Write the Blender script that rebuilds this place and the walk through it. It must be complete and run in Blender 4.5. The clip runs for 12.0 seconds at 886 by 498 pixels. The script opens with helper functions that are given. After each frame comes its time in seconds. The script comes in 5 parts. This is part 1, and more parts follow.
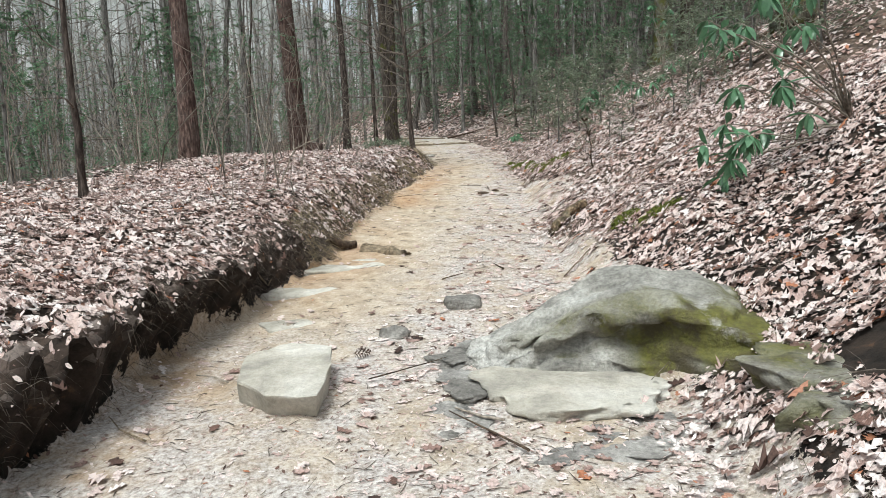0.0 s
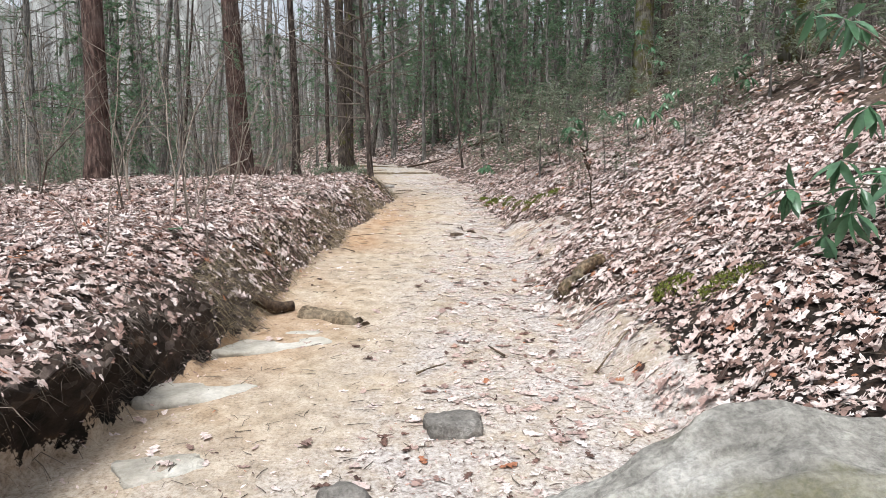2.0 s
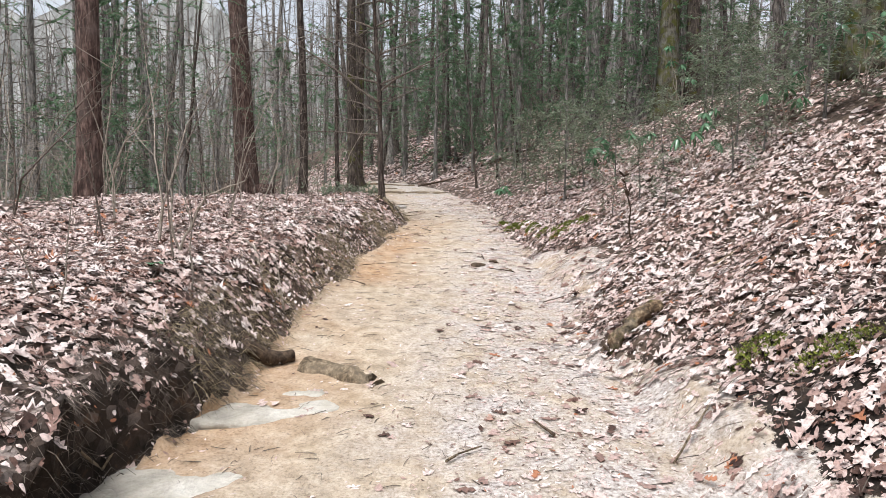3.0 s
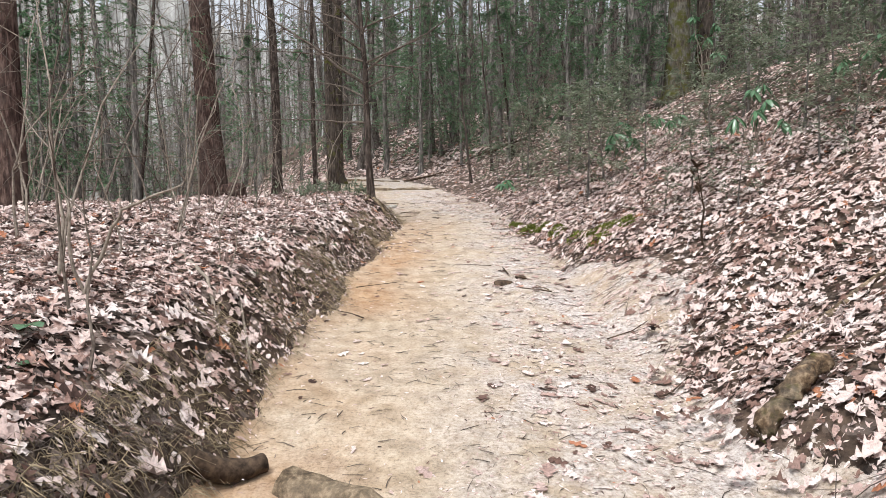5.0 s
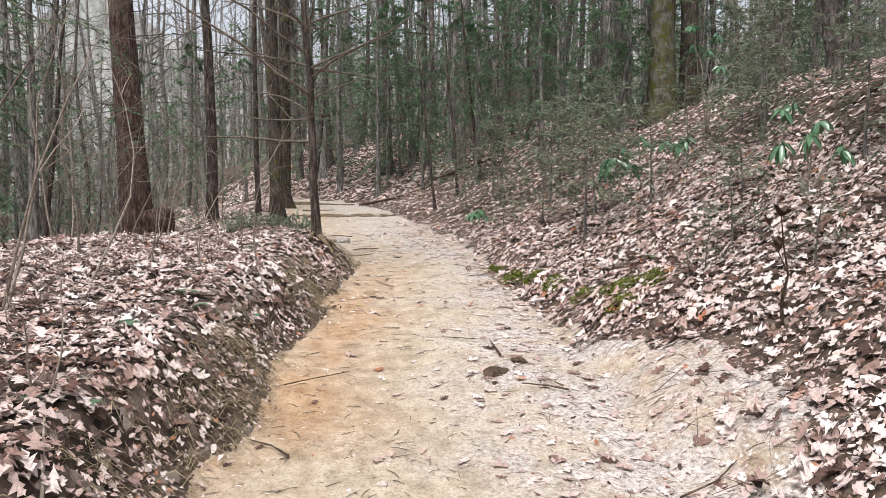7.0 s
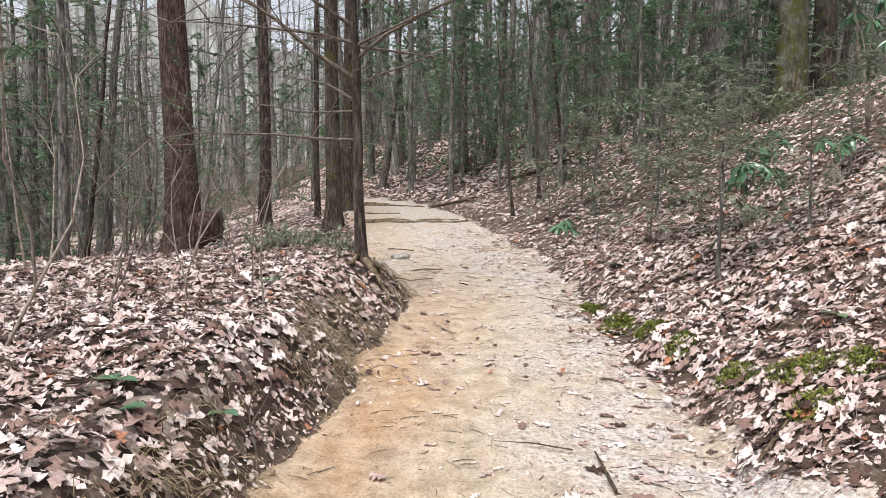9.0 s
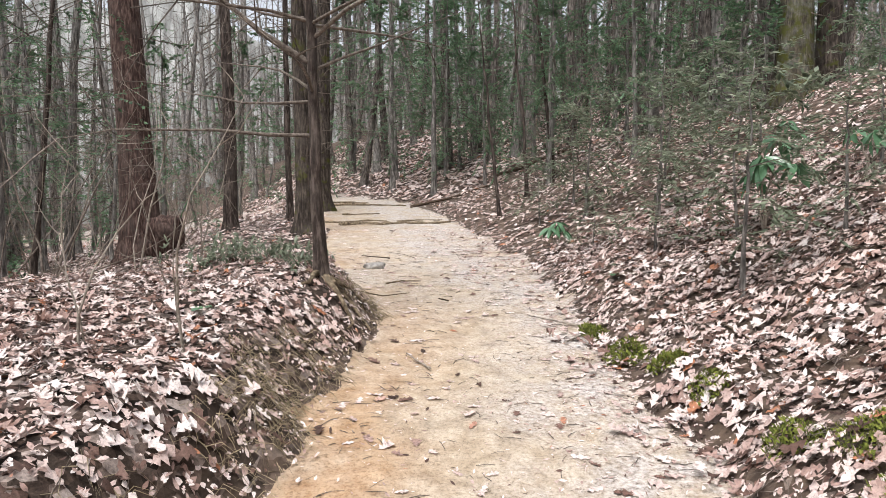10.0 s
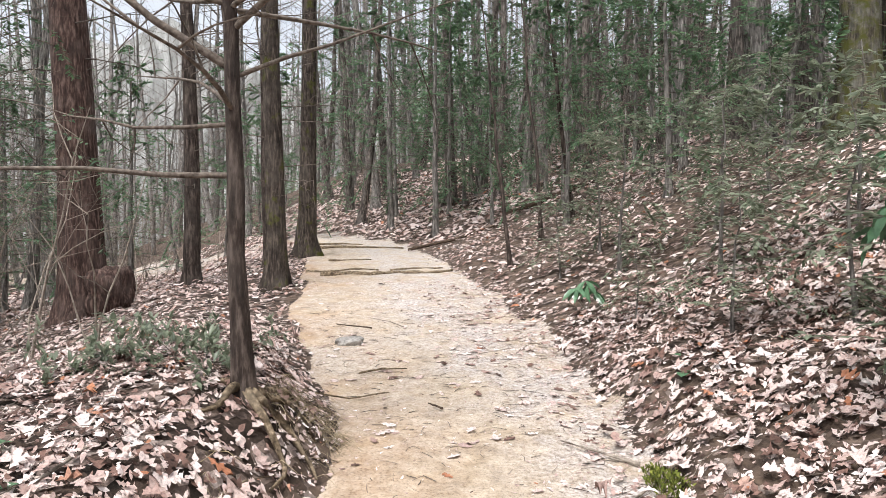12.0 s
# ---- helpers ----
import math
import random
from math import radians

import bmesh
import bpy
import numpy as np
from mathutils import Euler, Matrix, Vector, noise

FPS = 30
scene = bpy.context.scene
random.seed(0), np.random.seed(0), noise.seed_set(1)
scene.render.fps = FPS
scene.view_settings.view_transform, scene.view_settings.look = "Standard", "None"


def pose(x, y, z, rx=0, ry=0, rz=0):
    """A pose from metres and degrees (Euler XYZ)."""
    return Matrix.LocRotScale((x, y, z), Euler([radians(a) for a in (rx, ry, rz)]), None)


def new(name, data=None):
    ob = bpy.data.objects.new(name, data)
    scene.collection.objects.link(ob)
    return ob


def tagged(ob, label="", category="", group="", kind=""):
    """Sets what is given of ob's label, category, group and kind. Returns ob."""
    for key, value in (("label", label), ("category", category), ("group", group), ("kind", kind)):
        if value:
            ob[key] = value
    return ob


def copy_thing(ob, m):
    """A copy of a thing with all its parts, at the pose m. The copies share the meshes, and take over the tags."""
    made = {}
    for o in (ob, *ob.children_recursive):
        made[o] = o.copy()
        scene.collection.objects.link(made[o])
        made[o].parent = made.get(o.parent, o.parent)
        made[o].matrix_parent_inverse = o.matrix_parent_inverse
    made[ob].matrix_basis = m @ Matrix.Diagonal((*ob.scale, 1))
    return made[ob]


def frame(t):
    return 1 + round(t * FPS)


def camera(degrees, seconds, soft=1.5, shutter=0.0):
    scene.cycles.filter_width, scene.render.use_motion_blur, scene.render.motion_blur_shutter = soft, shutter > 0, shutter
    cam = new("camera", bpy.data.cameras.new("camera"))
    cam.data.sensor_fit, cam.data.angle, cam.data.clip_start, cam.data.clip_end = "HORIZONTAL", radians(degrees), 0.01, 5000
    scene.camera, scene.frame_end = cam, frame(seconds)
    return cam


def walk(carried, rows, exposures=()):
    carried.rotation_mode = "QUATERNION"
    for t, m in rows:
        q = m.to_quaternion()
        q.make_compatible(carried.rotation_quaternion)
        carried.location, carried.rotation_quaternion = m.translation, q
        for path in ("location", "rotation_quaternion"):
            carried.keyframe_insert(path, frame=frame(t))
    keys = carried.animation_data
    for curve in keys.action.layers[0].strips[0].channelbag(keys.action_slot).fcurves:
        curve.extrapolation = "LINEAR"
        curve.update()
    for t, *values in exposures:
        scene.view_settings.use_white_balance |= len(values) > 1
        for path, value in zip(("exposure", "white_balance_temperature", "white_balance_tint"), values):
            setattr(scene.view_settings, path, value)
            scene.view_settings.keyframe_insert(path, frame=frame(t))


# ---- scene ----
cam = camera(67.3, 12.0, soft=0.7)
METRES, EYE, TILT, LEAN, TURN = 12.0, 1.55, -8.0, 2.0, 0.0
ROWS = [
    (0.0, 0.0, 0.0, 0.0, 0.0, 0.0, -0.0),
    (0.5, 0.002, 0.0462, 0.0058, -0.55, 1.52, 0.04),
    (1.0, 0.0008, 0.0885, 0.0116, 1.03, 1.59, -0.85),
    (1.5, -0.0119, 0.1312, 0.0207, -2.75, 1.64, -0.75),
    (2.0, -0.0145, 0.1759, 0.0275, -4.2, 2.59, -1.47),
    (2.5, -0.0133, 0.215, 0.038, -2.36, 3.2, -2.59),
    (3.0, -0.0241, 0.2524, 0.0464, -3.73, 4.01, -2.43),
    (5.0, -0.0462, 0.4073, 0.0737, -5.55, 3.54, -0.96),
    (5.5, -0.0452, 0.4543, 0.0828, -5.16, 4.0, -1.0),
    (6.0, -0.0492, 0.4952, 0.0909, -3.99, 4.91, -1.41),
    (6.5, -0.0542, 0.5357, 0.106, -8.76, 6.15, 0.42),
    (7.0, -0.0385, 0.5686, 0.1182, -9.3, 5.04, -0.78),
    (7.5, -0.0286, 0.6058, 0.1296, -3.36, 4.42, -3.12),
    (9.5, -0.0116, 0.7626, 0.1706, -3.0, 4.37, -2.18),
    (10.0, -0.0042, 0.8017, 0.1798, -3.84, 4.0, -1.54),
    (10.5, 0.0025, 0.8364, 0.1871, -1.75, 4.07, -1.68),
    (11.0, 0.0013, 0.8762, 0.2004, -3.19, 4.9, -1.22),
    (11.5, 0.0067, 0.916, 0.21, -4.68, 5.14, -1.02),
    (12.0, 0.0139, 0.9587, 0.2216, -3.25, 6.72, -1.47),
]
walk(cam, [(t, pose(0, 0, EYE, TILT, LEAN, TURN) @ pose(METRES * x, METRES * y, METRES * z, 90 + pitch, roll, yaw)) for t, x, y, z, yaw, pitch, roll in ROWS],
     [(0.0, 0.80, 6200, 1), (1.0, 0.84, 6220, 3), (2.5, 0.92, 6300, 9), (5.5, 0.90, 6480, 10), (9.5, 0.98, 6450, 10), (12.0, 1.17, 6450, 10)])


# ---- world and light: an overcast winter day under bare trees ----
world = bpy.data.worlds.new("overcast_sky")
scene.world = world
world.use_nodes = True
wn, wl = world.node_tree.nodes, world.node_tree.links
wn.clear()
sky = wn.new("ShaderNodeTexSky")
sky.sky_type, sky.sun_disc = "NISHITA", False
sky.sun_elevation, sky.sun_rotation = radians(65), radians(-150)
sky.dust_density, sky.air_density = 4.0, 1.0
pale = wn.new("ShaderNodeHueSaturation")
pale.inputs["Saturation"].default_value = 0.3
back = wn.new("ShaderNodeBackground")
back.inputs["Strength"].default_value = 0.128
wout = wn.new("ShaderNodeOutputWorld")
wl.new(sky.outputs[0], pale.inputs["Color"])
wl.new(pale.outputs[0], back.inputs["Color"])
wl.new(back.outputs[0], wout.inputs["Surface"])
sun_data = bpy.data.lights.new("sun", "SUN")
sun_data.energy, sun_data.angle, sun_data.color = 1.5, radians(25), (1.0, 0.99, 0.985)
sun = new("sun", sun_data)
sun.matrix_world = pose(0, 0, 40, 25, 0, -30)


# ---- materials ----
def material(name, rough=0.85):
    m = bpy.data.materials.new(name)
    m.use_nodes = True
    n, l = m.node_tree.nodes, m.node_tree.links
    b = n["Principled BSDF"]
    b.inputs["Roughness"].default_value = rough
    b.inputs["Specular IOR Level"].default_value = 0.25
    return m, n, l, b


def coords(n, l, scale=(1, 1, 1), space="Object"):
    tc = n.new("ShaderNodeTexCoord")
    mp = n.new("ShaderNodeMapping")
    mp.inputs["Scale"].default_value = scale
    l.new(tc.outputs[space], mp.inputs["Vector"])
    return mp.outputs[0]


def nz(n, l, vec, scale, detail=5, rough=0.6):
    t = n.new("ShaderNodeTexNoise")
    t.inputs["Scale"].default_value, t.inputs["Detail"].default_value, t.inputs["Roughness"].default_value = scale, detail, rough
    l.new(vec, t.inputs["Vector"])
    return t.outputs["Fac"]


def ramp(n, l, fac, stops):
    r = n.new("ShaderNodeValToRGB")
    while len(r.color_ramp.elements) < len(stops):
        r.color_ramp.elements.new(0.5)
    for e, (p, c) in zip(r.color_ramp.elements, stops):
        e.position, e.color = p, (c, c, c, 1) if isinstance(c, (int, float)) else (*c, 1)
    l.new(fac, r.inputs[0])
    return r.outputs[0]


def mix(n, l, fac, a, b, mode="MIX"):
    x = n.new("ShaderNodeMix")
    x.data_type, x.blend_type = "RGBA", mode
    for s, v in ((0, fac), (6, a), (7, b)):
        if isinstance(v, (int, float)):
            x.inputs[s].default_value = v
        elif isinstance(v, tuple):
            x.inputs[s].default_value = (*v, 1)
        else:
            l.new(v, x.inputs[s])
    return x.outputs[2]


def bump(n, l, b, height, strength=0.5, dist=0.02):
    u = n.new("ShaderNodeBump")
    u.inputs["Strength"].default_value, u.inputs["Distance"].default_value = strength, dist
    l.new(height, u.inputs["Height"])
    l.new(u.outputs[0], b.inputs["Normal"])


def attr(n, name):
    a = n.new("ShaderNodeAttribute")
    a.attribute_name = name
    return a.outputs["Fac"]


def bark(name, dark, light, moss=0.0, stretch=0.18, tint=None):
    m, n, l, b = material(name, 0.9)
    v = coords(n, l, (1, 1, stretch))
    f = nz(n, l, v, 26, 6, 0.65)
    g = nz(n, l, coords(n, l), 3.0, 4)
    c = ramp(n, l, f, [(0.36, tuple(x * 0.35 for x in dark)), (0.5, dark), (0.66, light)])
    c = mix(n, l, ramp(n, l, g, [(0.45, 0.0), (0.7, 0.55)]), c, tint or (0.26, 0.26, 0.23))
    if moss:
        k = nz(n, l, coords(n, l), 5, 5)
        c = mix(n, l, ramp(n, l, k, [(0.62 - 0.3 * moss, 0.0), (0.72 - 0.2 * moss, 1.0)]), c, (0.07, 0.072, 0.014))
    l.new(c, b.inputs["Base Color"])
    bump(n, l, b, f, 0.9, 0.03)
    return m


def rock_mat(name, base, moss, pale, worn=0.35):
    m, n, l, b = material(name, 0.8)
    v = coords(n, l)
    big, fine = nz(n, l, v, 2.6, 6, 0.6), nz(n, l, v, 38, 5, 0.7)
    c = ramp(n, l, big, [(0.3, tuple(x * 0.55 for x in base)), (0.5, base), (0.7, pale)])
    c = mix(n, l, 0.75, c, ramp(n, l, fine, [(0.3, worn), (0.6, 1.0)]), "MULTIPLY")
    c = mix(n, l, 0.7, c, ramp(n, l, nz(n, l, coords(n, l, (1, 1, 2.6)), 6, 7, 0.75), [(0.34, worn + 0.1), (0.52, 1.0), (0.7, 1.1)]), "MULTIPLY")
    h = fine
    if moss:
        mo = mix(n, l, nz(n, l, v, 30, 4), (0.028, 0.032, 0.007), (0.20, 0.185, 0.035))
        k = mix(n, l, 1.0, ramp(n, l, nz(n, l, v, 3.2, 7, 0.7), [(0.56 - 0.22 * moss, 0.0), (0.66 - 0.22 * moss, 0.95)]), attr(n, "moss"), "MULTIPLY")
        mo = mix(n, l, ramp(n, l, nz(n, l, v, 4.5, 6, 0.7), [(0.46, 0.0), (0.58, 0.85)]), mo, (0.055, 0.042, 0.022))
        c = mix(n, l, k, c, mo)
    l.new(c, b.inputs["Base Color"])
    bump(n, l, b, mix(n, l, 0.6, big, h), 0.9, 0.04)
    return m


def plain(name, a, c2, scale=20, rough=0.8, random_by=None, bumpy=0.3):
    m, n, l, b = material(name, rough)
    f = nz(n, l, coords(n, l), scale, 5)
    c = ramp(n, l, f, [(0.35, a), (0.65, c2)])
    if random_by:
        g = n.new("ShaderNodeNewGeometry") if random_by == "island" else n.new("ShaderNodeObjectInfo")
        r = g.outputs["Random Per Island" if random_by == "island" else "Random"]
        c = mix(n, l, 1.0, c, ramp(n, l, r, [(0.0, 0.55), (1.0, 1.25)]), "MULTIPLY")
    l.new(c, b.inputs["Base Color"])
    bump(n, l, b, f, bumpy, 0.01)
    return m


def thin(n, l, b, colour, share):
    """Lets part of the light through, as a thin leaf does."""
    tr, mx = n.new("ShaderNodeBsdfTranslucent"), n.new("ShaderNodeMixShader")
    mx.inputs[0].default_value = share
    l.new(colour, tr.inputs["Color"])
    l.new(b.outputs[0], mx.inputs[1])
    l.new(tr.outputs[0], mx.inputs[2])
    l.new(mx.outputs[0], n["Material Output"].inputs["Surface"])


def ground_material():
    m, n, l, b = material("trail_and_forest_soil", 0.95)
    v = coords(n, l)
    big, mid, fine = nz(n, l, v, 0.9, 5), nz(n, l, v, 7, 6, 0.65), nz(n, l, v, 60, 5, 0.7)
    # packed sandy clay
    sand = ramp(n, l, mid, [(0.3, (0.25, 0.198, 0.135)), (0.5, (0.42, 0.338, 0.245)), (0.7, (0.55, 0.47, 0.37))])
    clay = ramp(n, l, mid, [(0.3, (0.27, 0.14, 0.058)), (0.7, (0.50, 0.34, 0.205))])
    k = mix(n, l, 1.0, ramp(n, l, big, [(0.36, 0.08), (0.62, 0.85)]), attr(n, "clay"), "MULTIPLY")
    dirt = mix(n, l, k, sand, clay)
    grit = ramp(n, l, fine, [(0.32, 0.5), (0.5, 1.0), (0.75, 1.15)])
    dirt = mix(n, l, 0.8, dirt, grit, "MULTIPLY")
    # ashen trodden leaf crumbs on the trail
    crumbs = ramp(n, l, nz(n, l, v, 30, 6, 0.75), [(0.36, (0.16, 0.125, 0.105)), (0.48, (0.40, 0.355, 0.325)), (0.66, (0.66, 0.62, 0.585))])
    kc = mix(n, l, 1.0, ramp(n, l, nz(n, l, v, 2.3, 6, 0.7), [(0.36, 0.15), (0.58, 1.0)]), attr(n, "crumb"), "MULTIPLY")
    dirt = mix(n, l, kc, dirt, crumbs)
    # leaf mould with scraps of leaves
    vor = n.new("ShaderNodeTexVoronoi")
    vor.inputs["Scale"].default_value = 17
    l.new(v, vor.inputs["Vector"])
    sep = n.new("ShaderNodeSeparateColor")
    l.new(vor.outputs["Color"], sep.inputs[0])
    scraps = ramp(n, l, sep.outputs[0], [(0.0, (0.014, 0.010, 0.007)), (0.5, (0.085, 0.058, 0.044)), (0.8, (0.22, 0.165, 0.14)), (1.0, (0.48, 0.40, 0.36))])
    shade = ramp(n, l, fine, [(0.35, 0.45), (0.6, 1.0)])
    mould = mix(n, l, 0.85, scraps, shade, "MULTIPLY")
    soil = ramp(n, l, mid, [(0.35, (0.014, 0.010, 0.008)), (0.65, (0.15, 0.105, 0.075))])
    # Blackish soil, with the shade under the bank's overhang put into its colour.
    shaded_humus = ramp(n, l, mid, [(0.35, (0.006, 0.005, 0.004)), (0.6, (0.035, 0.025, 0.019)), (0.72, (0.10, 0.055, 0.03))])
    mould = mix(n, l, attr(n, "bare"), mould, mix(n, l, attr(n, "undercut_shade"), soil, shaded_humus))
    edge = n.new("ShaderNodeMath")
    edge.operation = "MULTIPLY_ADD"
    l.new(nz(n, l, v, 14, 6, 0.7), edge.inputs[0])
    edge.inputs[1].default_value = 1.1
    l.new(attr(n, "trail"), edge.inputs[2])
    c = mix(n, l, ramp(n, l, edge.outputs[0], [(0.98, 0.0), (1.12, 1.0)]), mould, dirt)
    l.new(c, b.inputs["Base Color"])
    bump(n, l, b, mix(n, l, 0.5, mid, fine), 0.8, 0.025)
    return m


def leaf_litter_material():
    m, n, l, b = material("dry_oak_leaves", 0.75)
    g = n.new("ShaderNodeNewGeometry")
    r = g.outputs["Random Per Island"]
    c = ramp(n, l, r, [(0.0, (0.05, 0.03, 0.024)), (0.12, (0.19, 0.115, 0.092)), (0.25, (0.42, 0.305, 0.27)), (0.55, (0.64, 0.535, 0.50)),
                       (0.85, (0.72, 0.635, 0.605)), (0.97, (0.80, 0.74, 0.715)), (0.985, (0.40, 0.18, 0.10))])
    f = nz(n, l, coords(n, l), 70, 5, 0.7)
    c = mix(n, l, 0.85, c, ramp(n, l, f, [(0.33, 0.5), (0.5, 1.0), (0.66, 1.2)]), "MULTIPLY")
    c = mix(n, l, 0.5, c, ramp(n, l, nz(n, l, coords(n, l), 17, 3), [(0.38, (0.8, 0.71, 0.68)), (0.56, (1.0, 1.0, 1.0))]), "MULTIPLY")
    c = mix(n, l, 0.8, c, ramp(n, l, nz(n, l, coords(n, l), 1.3, 4), [(0.35, (0.9, 0.82, 0.79)), (0.6, (1.0, 1.0, 1.0))]), "MULTIPLY")
    l.new(c, b.inputs["Base Color"])
    bump(n, l, b, f, 0.6, 0.008)
    thin(n, l, b, c, 0.1)
    return m


def foliage(name, a, c2, rough=0.45, trans=0.4):
    m, n, l, b = material(name, rough)
    g = n.new("ShaderNodeNewGeometry")
    f = nz(n, l, coords(n, l), 18, 3)
    c = mix(n, l, g.outputs["Random Per Island"], a, c2)
    c = mix(n, l, 0.6, c, ramp(n, l, f, [(0.3, 0.6), (0.7, 1.15)]), "MULTIPLY")
    l.new(c, b.inputs["Base Color"])
    b.inputs["Specular IOR Level"].default_value = 0.5
    thin(n, l, b, c, trans)
    return m


GROUND = ground_material()
LITTER = leaf_litter_material()
BARK_RED = bark("reddish_pine_bark", (0.075, 0.044, 0.036), (0.22, 0.15, 0.125), tint=(0.15, 0.115, 0.10))
# Haze is put into this tone; the near trees' bark below is darker.
BARK_DARK = bark("hazed_dark_bark", (0.085, 0.07, 0.062), (0.25, 0.215, 0.19), tint=(0.20, 0.185, 0.165))
BARK_WET = bark("dark_brown_bark", (0.045, 0.032, 0.026), (0.15, 0.118, 0.10), tint=(0.11, 0.092, 0.08))
# Grey raised partly for the haze over the woods behind.
BARK_GREY = bark("grey_hardwood_bark", (0.14, 0.126, 0.115), (0.37, 0.34, 0.31), tint=(0.25, 0.24, 0.225))
# Far trunks only: distance haze is put into the bark colour.
BARK_HAZED = bark("haze_paled_bark", (0.20, 0.18, 0.165), (0.44, 0.41, 0.38), tint=(0.32, 0.31, 0.29))
BARK_MOSS = bark("mossy_bark", (0.06, 0.05, 0.035), (0.16, 0.14, 0.10), moss=0.55)
BARK_FOOT = bark("bark_with_mossy_foot", (0.045, 0.034, 0.027), (0.14, 0.112, 0.092), moss=0.22, tint=(0.12, 0.102, 0.085))
TWIG = plain("bare_twigs", (0.07, 0.052, 0.042), (0.21, 0.175, 0.145), 30, 0.85, "island")
PALE_TWIG = plain("pale_bare_twigs", (0.17, 0.14, 0.11), (0.36, 0.31, 0.26), 30, 0.8, "island")
DRY_GRASS = plain("dry_olive_grass", (0.20, 0.155, 0.09), (0.44, 0.36, 0.24), 30, 0.8, "island")
NEEDLES = foliage("hemlock_needles", (0.06, 0.12, 0.068), (0.18, 0.295, 0.155))
SHRUB_LEAF = foliage("dull_shrub_leaves", (0.115, 0.145, 0.095), (0.28, 0.32, 0.22))
RHODO_LEAF = foliage("glossy_rhododendron_leaves", (0.03, 0.12, 0.075), (0.17, 0.29, 0.15), 0.2, 0.2)
ROCK_BIG = rock_mat("mossy_boulder_stone", (0.40, 0.38, 0.34), 1.0, (0.62, 0.60, 0.56))
ROCK_PALE = rock_mat("pale_sandy_stone", (0.50, 0.46, 0.39), 0.0, (0.68, 0.65, 0.59), 0.7)
ROCK_DARK = rock_mat("dark_damp_stone", (0.26, 0.24, 0.215), 0.0, (0.46, 0.435, 0.40))
ROCK_GREY = rock_mat("grey_stone", (0.40, 0.375, 0.345), 0.0, (0.62, 0.59, 0.55))
MOSS = plain("green_moss", (0.06, 0.08, 0.014), (0.22, 0.235, 0.045), 60, 0.95, None, 1.0)
BARK_STUB = bark("mossy_rotten_wood", (0.13, 0.085, 0.05), (0.34, 0.25, 0.16), moss=0.35, stretch=1.0)
LOG = bark("weathered_log", (0.15, 0.11, 0.07), (0.36, 0.28, 0.19), stretch=1.0, tint=(0.26, 0.21, 0.15))
ROT = plain("dark_rotten_wood", (0.025, 0.017, 0.012), (0.11, 0.075, 0.05), 25, 0.9)


# ---- smooth noise and the lie of the land ----
def lattice(i, j, seed):
    h = (i.astype(np.int64) * 374761393 + j.astype(np.int64) * 668265263 + seed * 974634777) & 0x7FFFFFFF
    h = ((h ^ (h >> 13)) * 1274126177) & 0x7FFFFFFF
    return ((h ^ (h >> 16)) & 0xFFFF) / 65535.0


def noise2(x, y, seed=0):
    i, j = np.floor(x), np.floor(y)
    u, v = x - i, y - j
    u, v = u * u * (3 - 2 * u), v * v * (3 - 2 * v)
    a, b = lattice(i, j, seed), lattice(i + 1, j, seed)
    c, d = lattice(i, j + 1, seed), lattice(i + 1, j + 1, seed)
    return (a + (b - a) * u) * (1 - v) + (c + (d - c) * u) * v - 0.5


def fbm(x, y, seed=0, octaves=4):
    return sum(noise2(x * 2 ** k, y * 2 ** k, seed + k) * 0.5 ** k for k in range(octaves))


def step(a, b, x):
    t = np.clip((x - a) / (b - a), 0, 1)
    return t * t * (3 - 2 * t)


def soft_interp(y, ys, zs, w=0.5):
    return sum(np.interp(y + k * w, ys, zs) for k in (-1, -0.5, 0, 0.5, 1)) / 5


def trail_z(y):
    return soft_interp(y, [-60, 0, 3, 5, 7, 8, 9.5, 11, 12, 13.75, 16, 18, 23, 28, 32, 60], [-2, -0.05, 0.08, 0.17, 0.38, 0.47, 0.63, 0.80, 0.91, 1.12, 1.33, 1.50, 1.93, 2.30, 2.45, 3.0])


def trail_left(y):
    return soft_interp(y, [-60, 0, 3.9, 5.8, 7.1, 7.9, 9.5, 10.3, 11.4, 12.5, 13.2, 13.9, 14.6, 15.5, 16.3, 17.3, 18.4, 19.2, 20.5, 23, 28, 34, 45, 60], [-2.15, -2.15, -1.92, -1.75, -1.45, -1.33, -1.14, -1.04, -0.89, -0.74, -0.62, -0.50, -0.38, -0.24, -0.32, -0.57, -0.87, -1.05, -1.2, -1.45, -2.3, -6, -16, -30])


def trail_right(y):
    return soft_interp(y, [-60, 0, 4, 6.3, 8, 10, 12.4, 14.4, 17.4, 19, 20.5, 23, 28, 34, 45, 60], [1.2, 1.2, 1.2, 1.2, 1.15, 1.3, 1.5, 1.47, 1.58, 1.55, 1.4, 1.05, 0.2, -2.5, -12, -25])


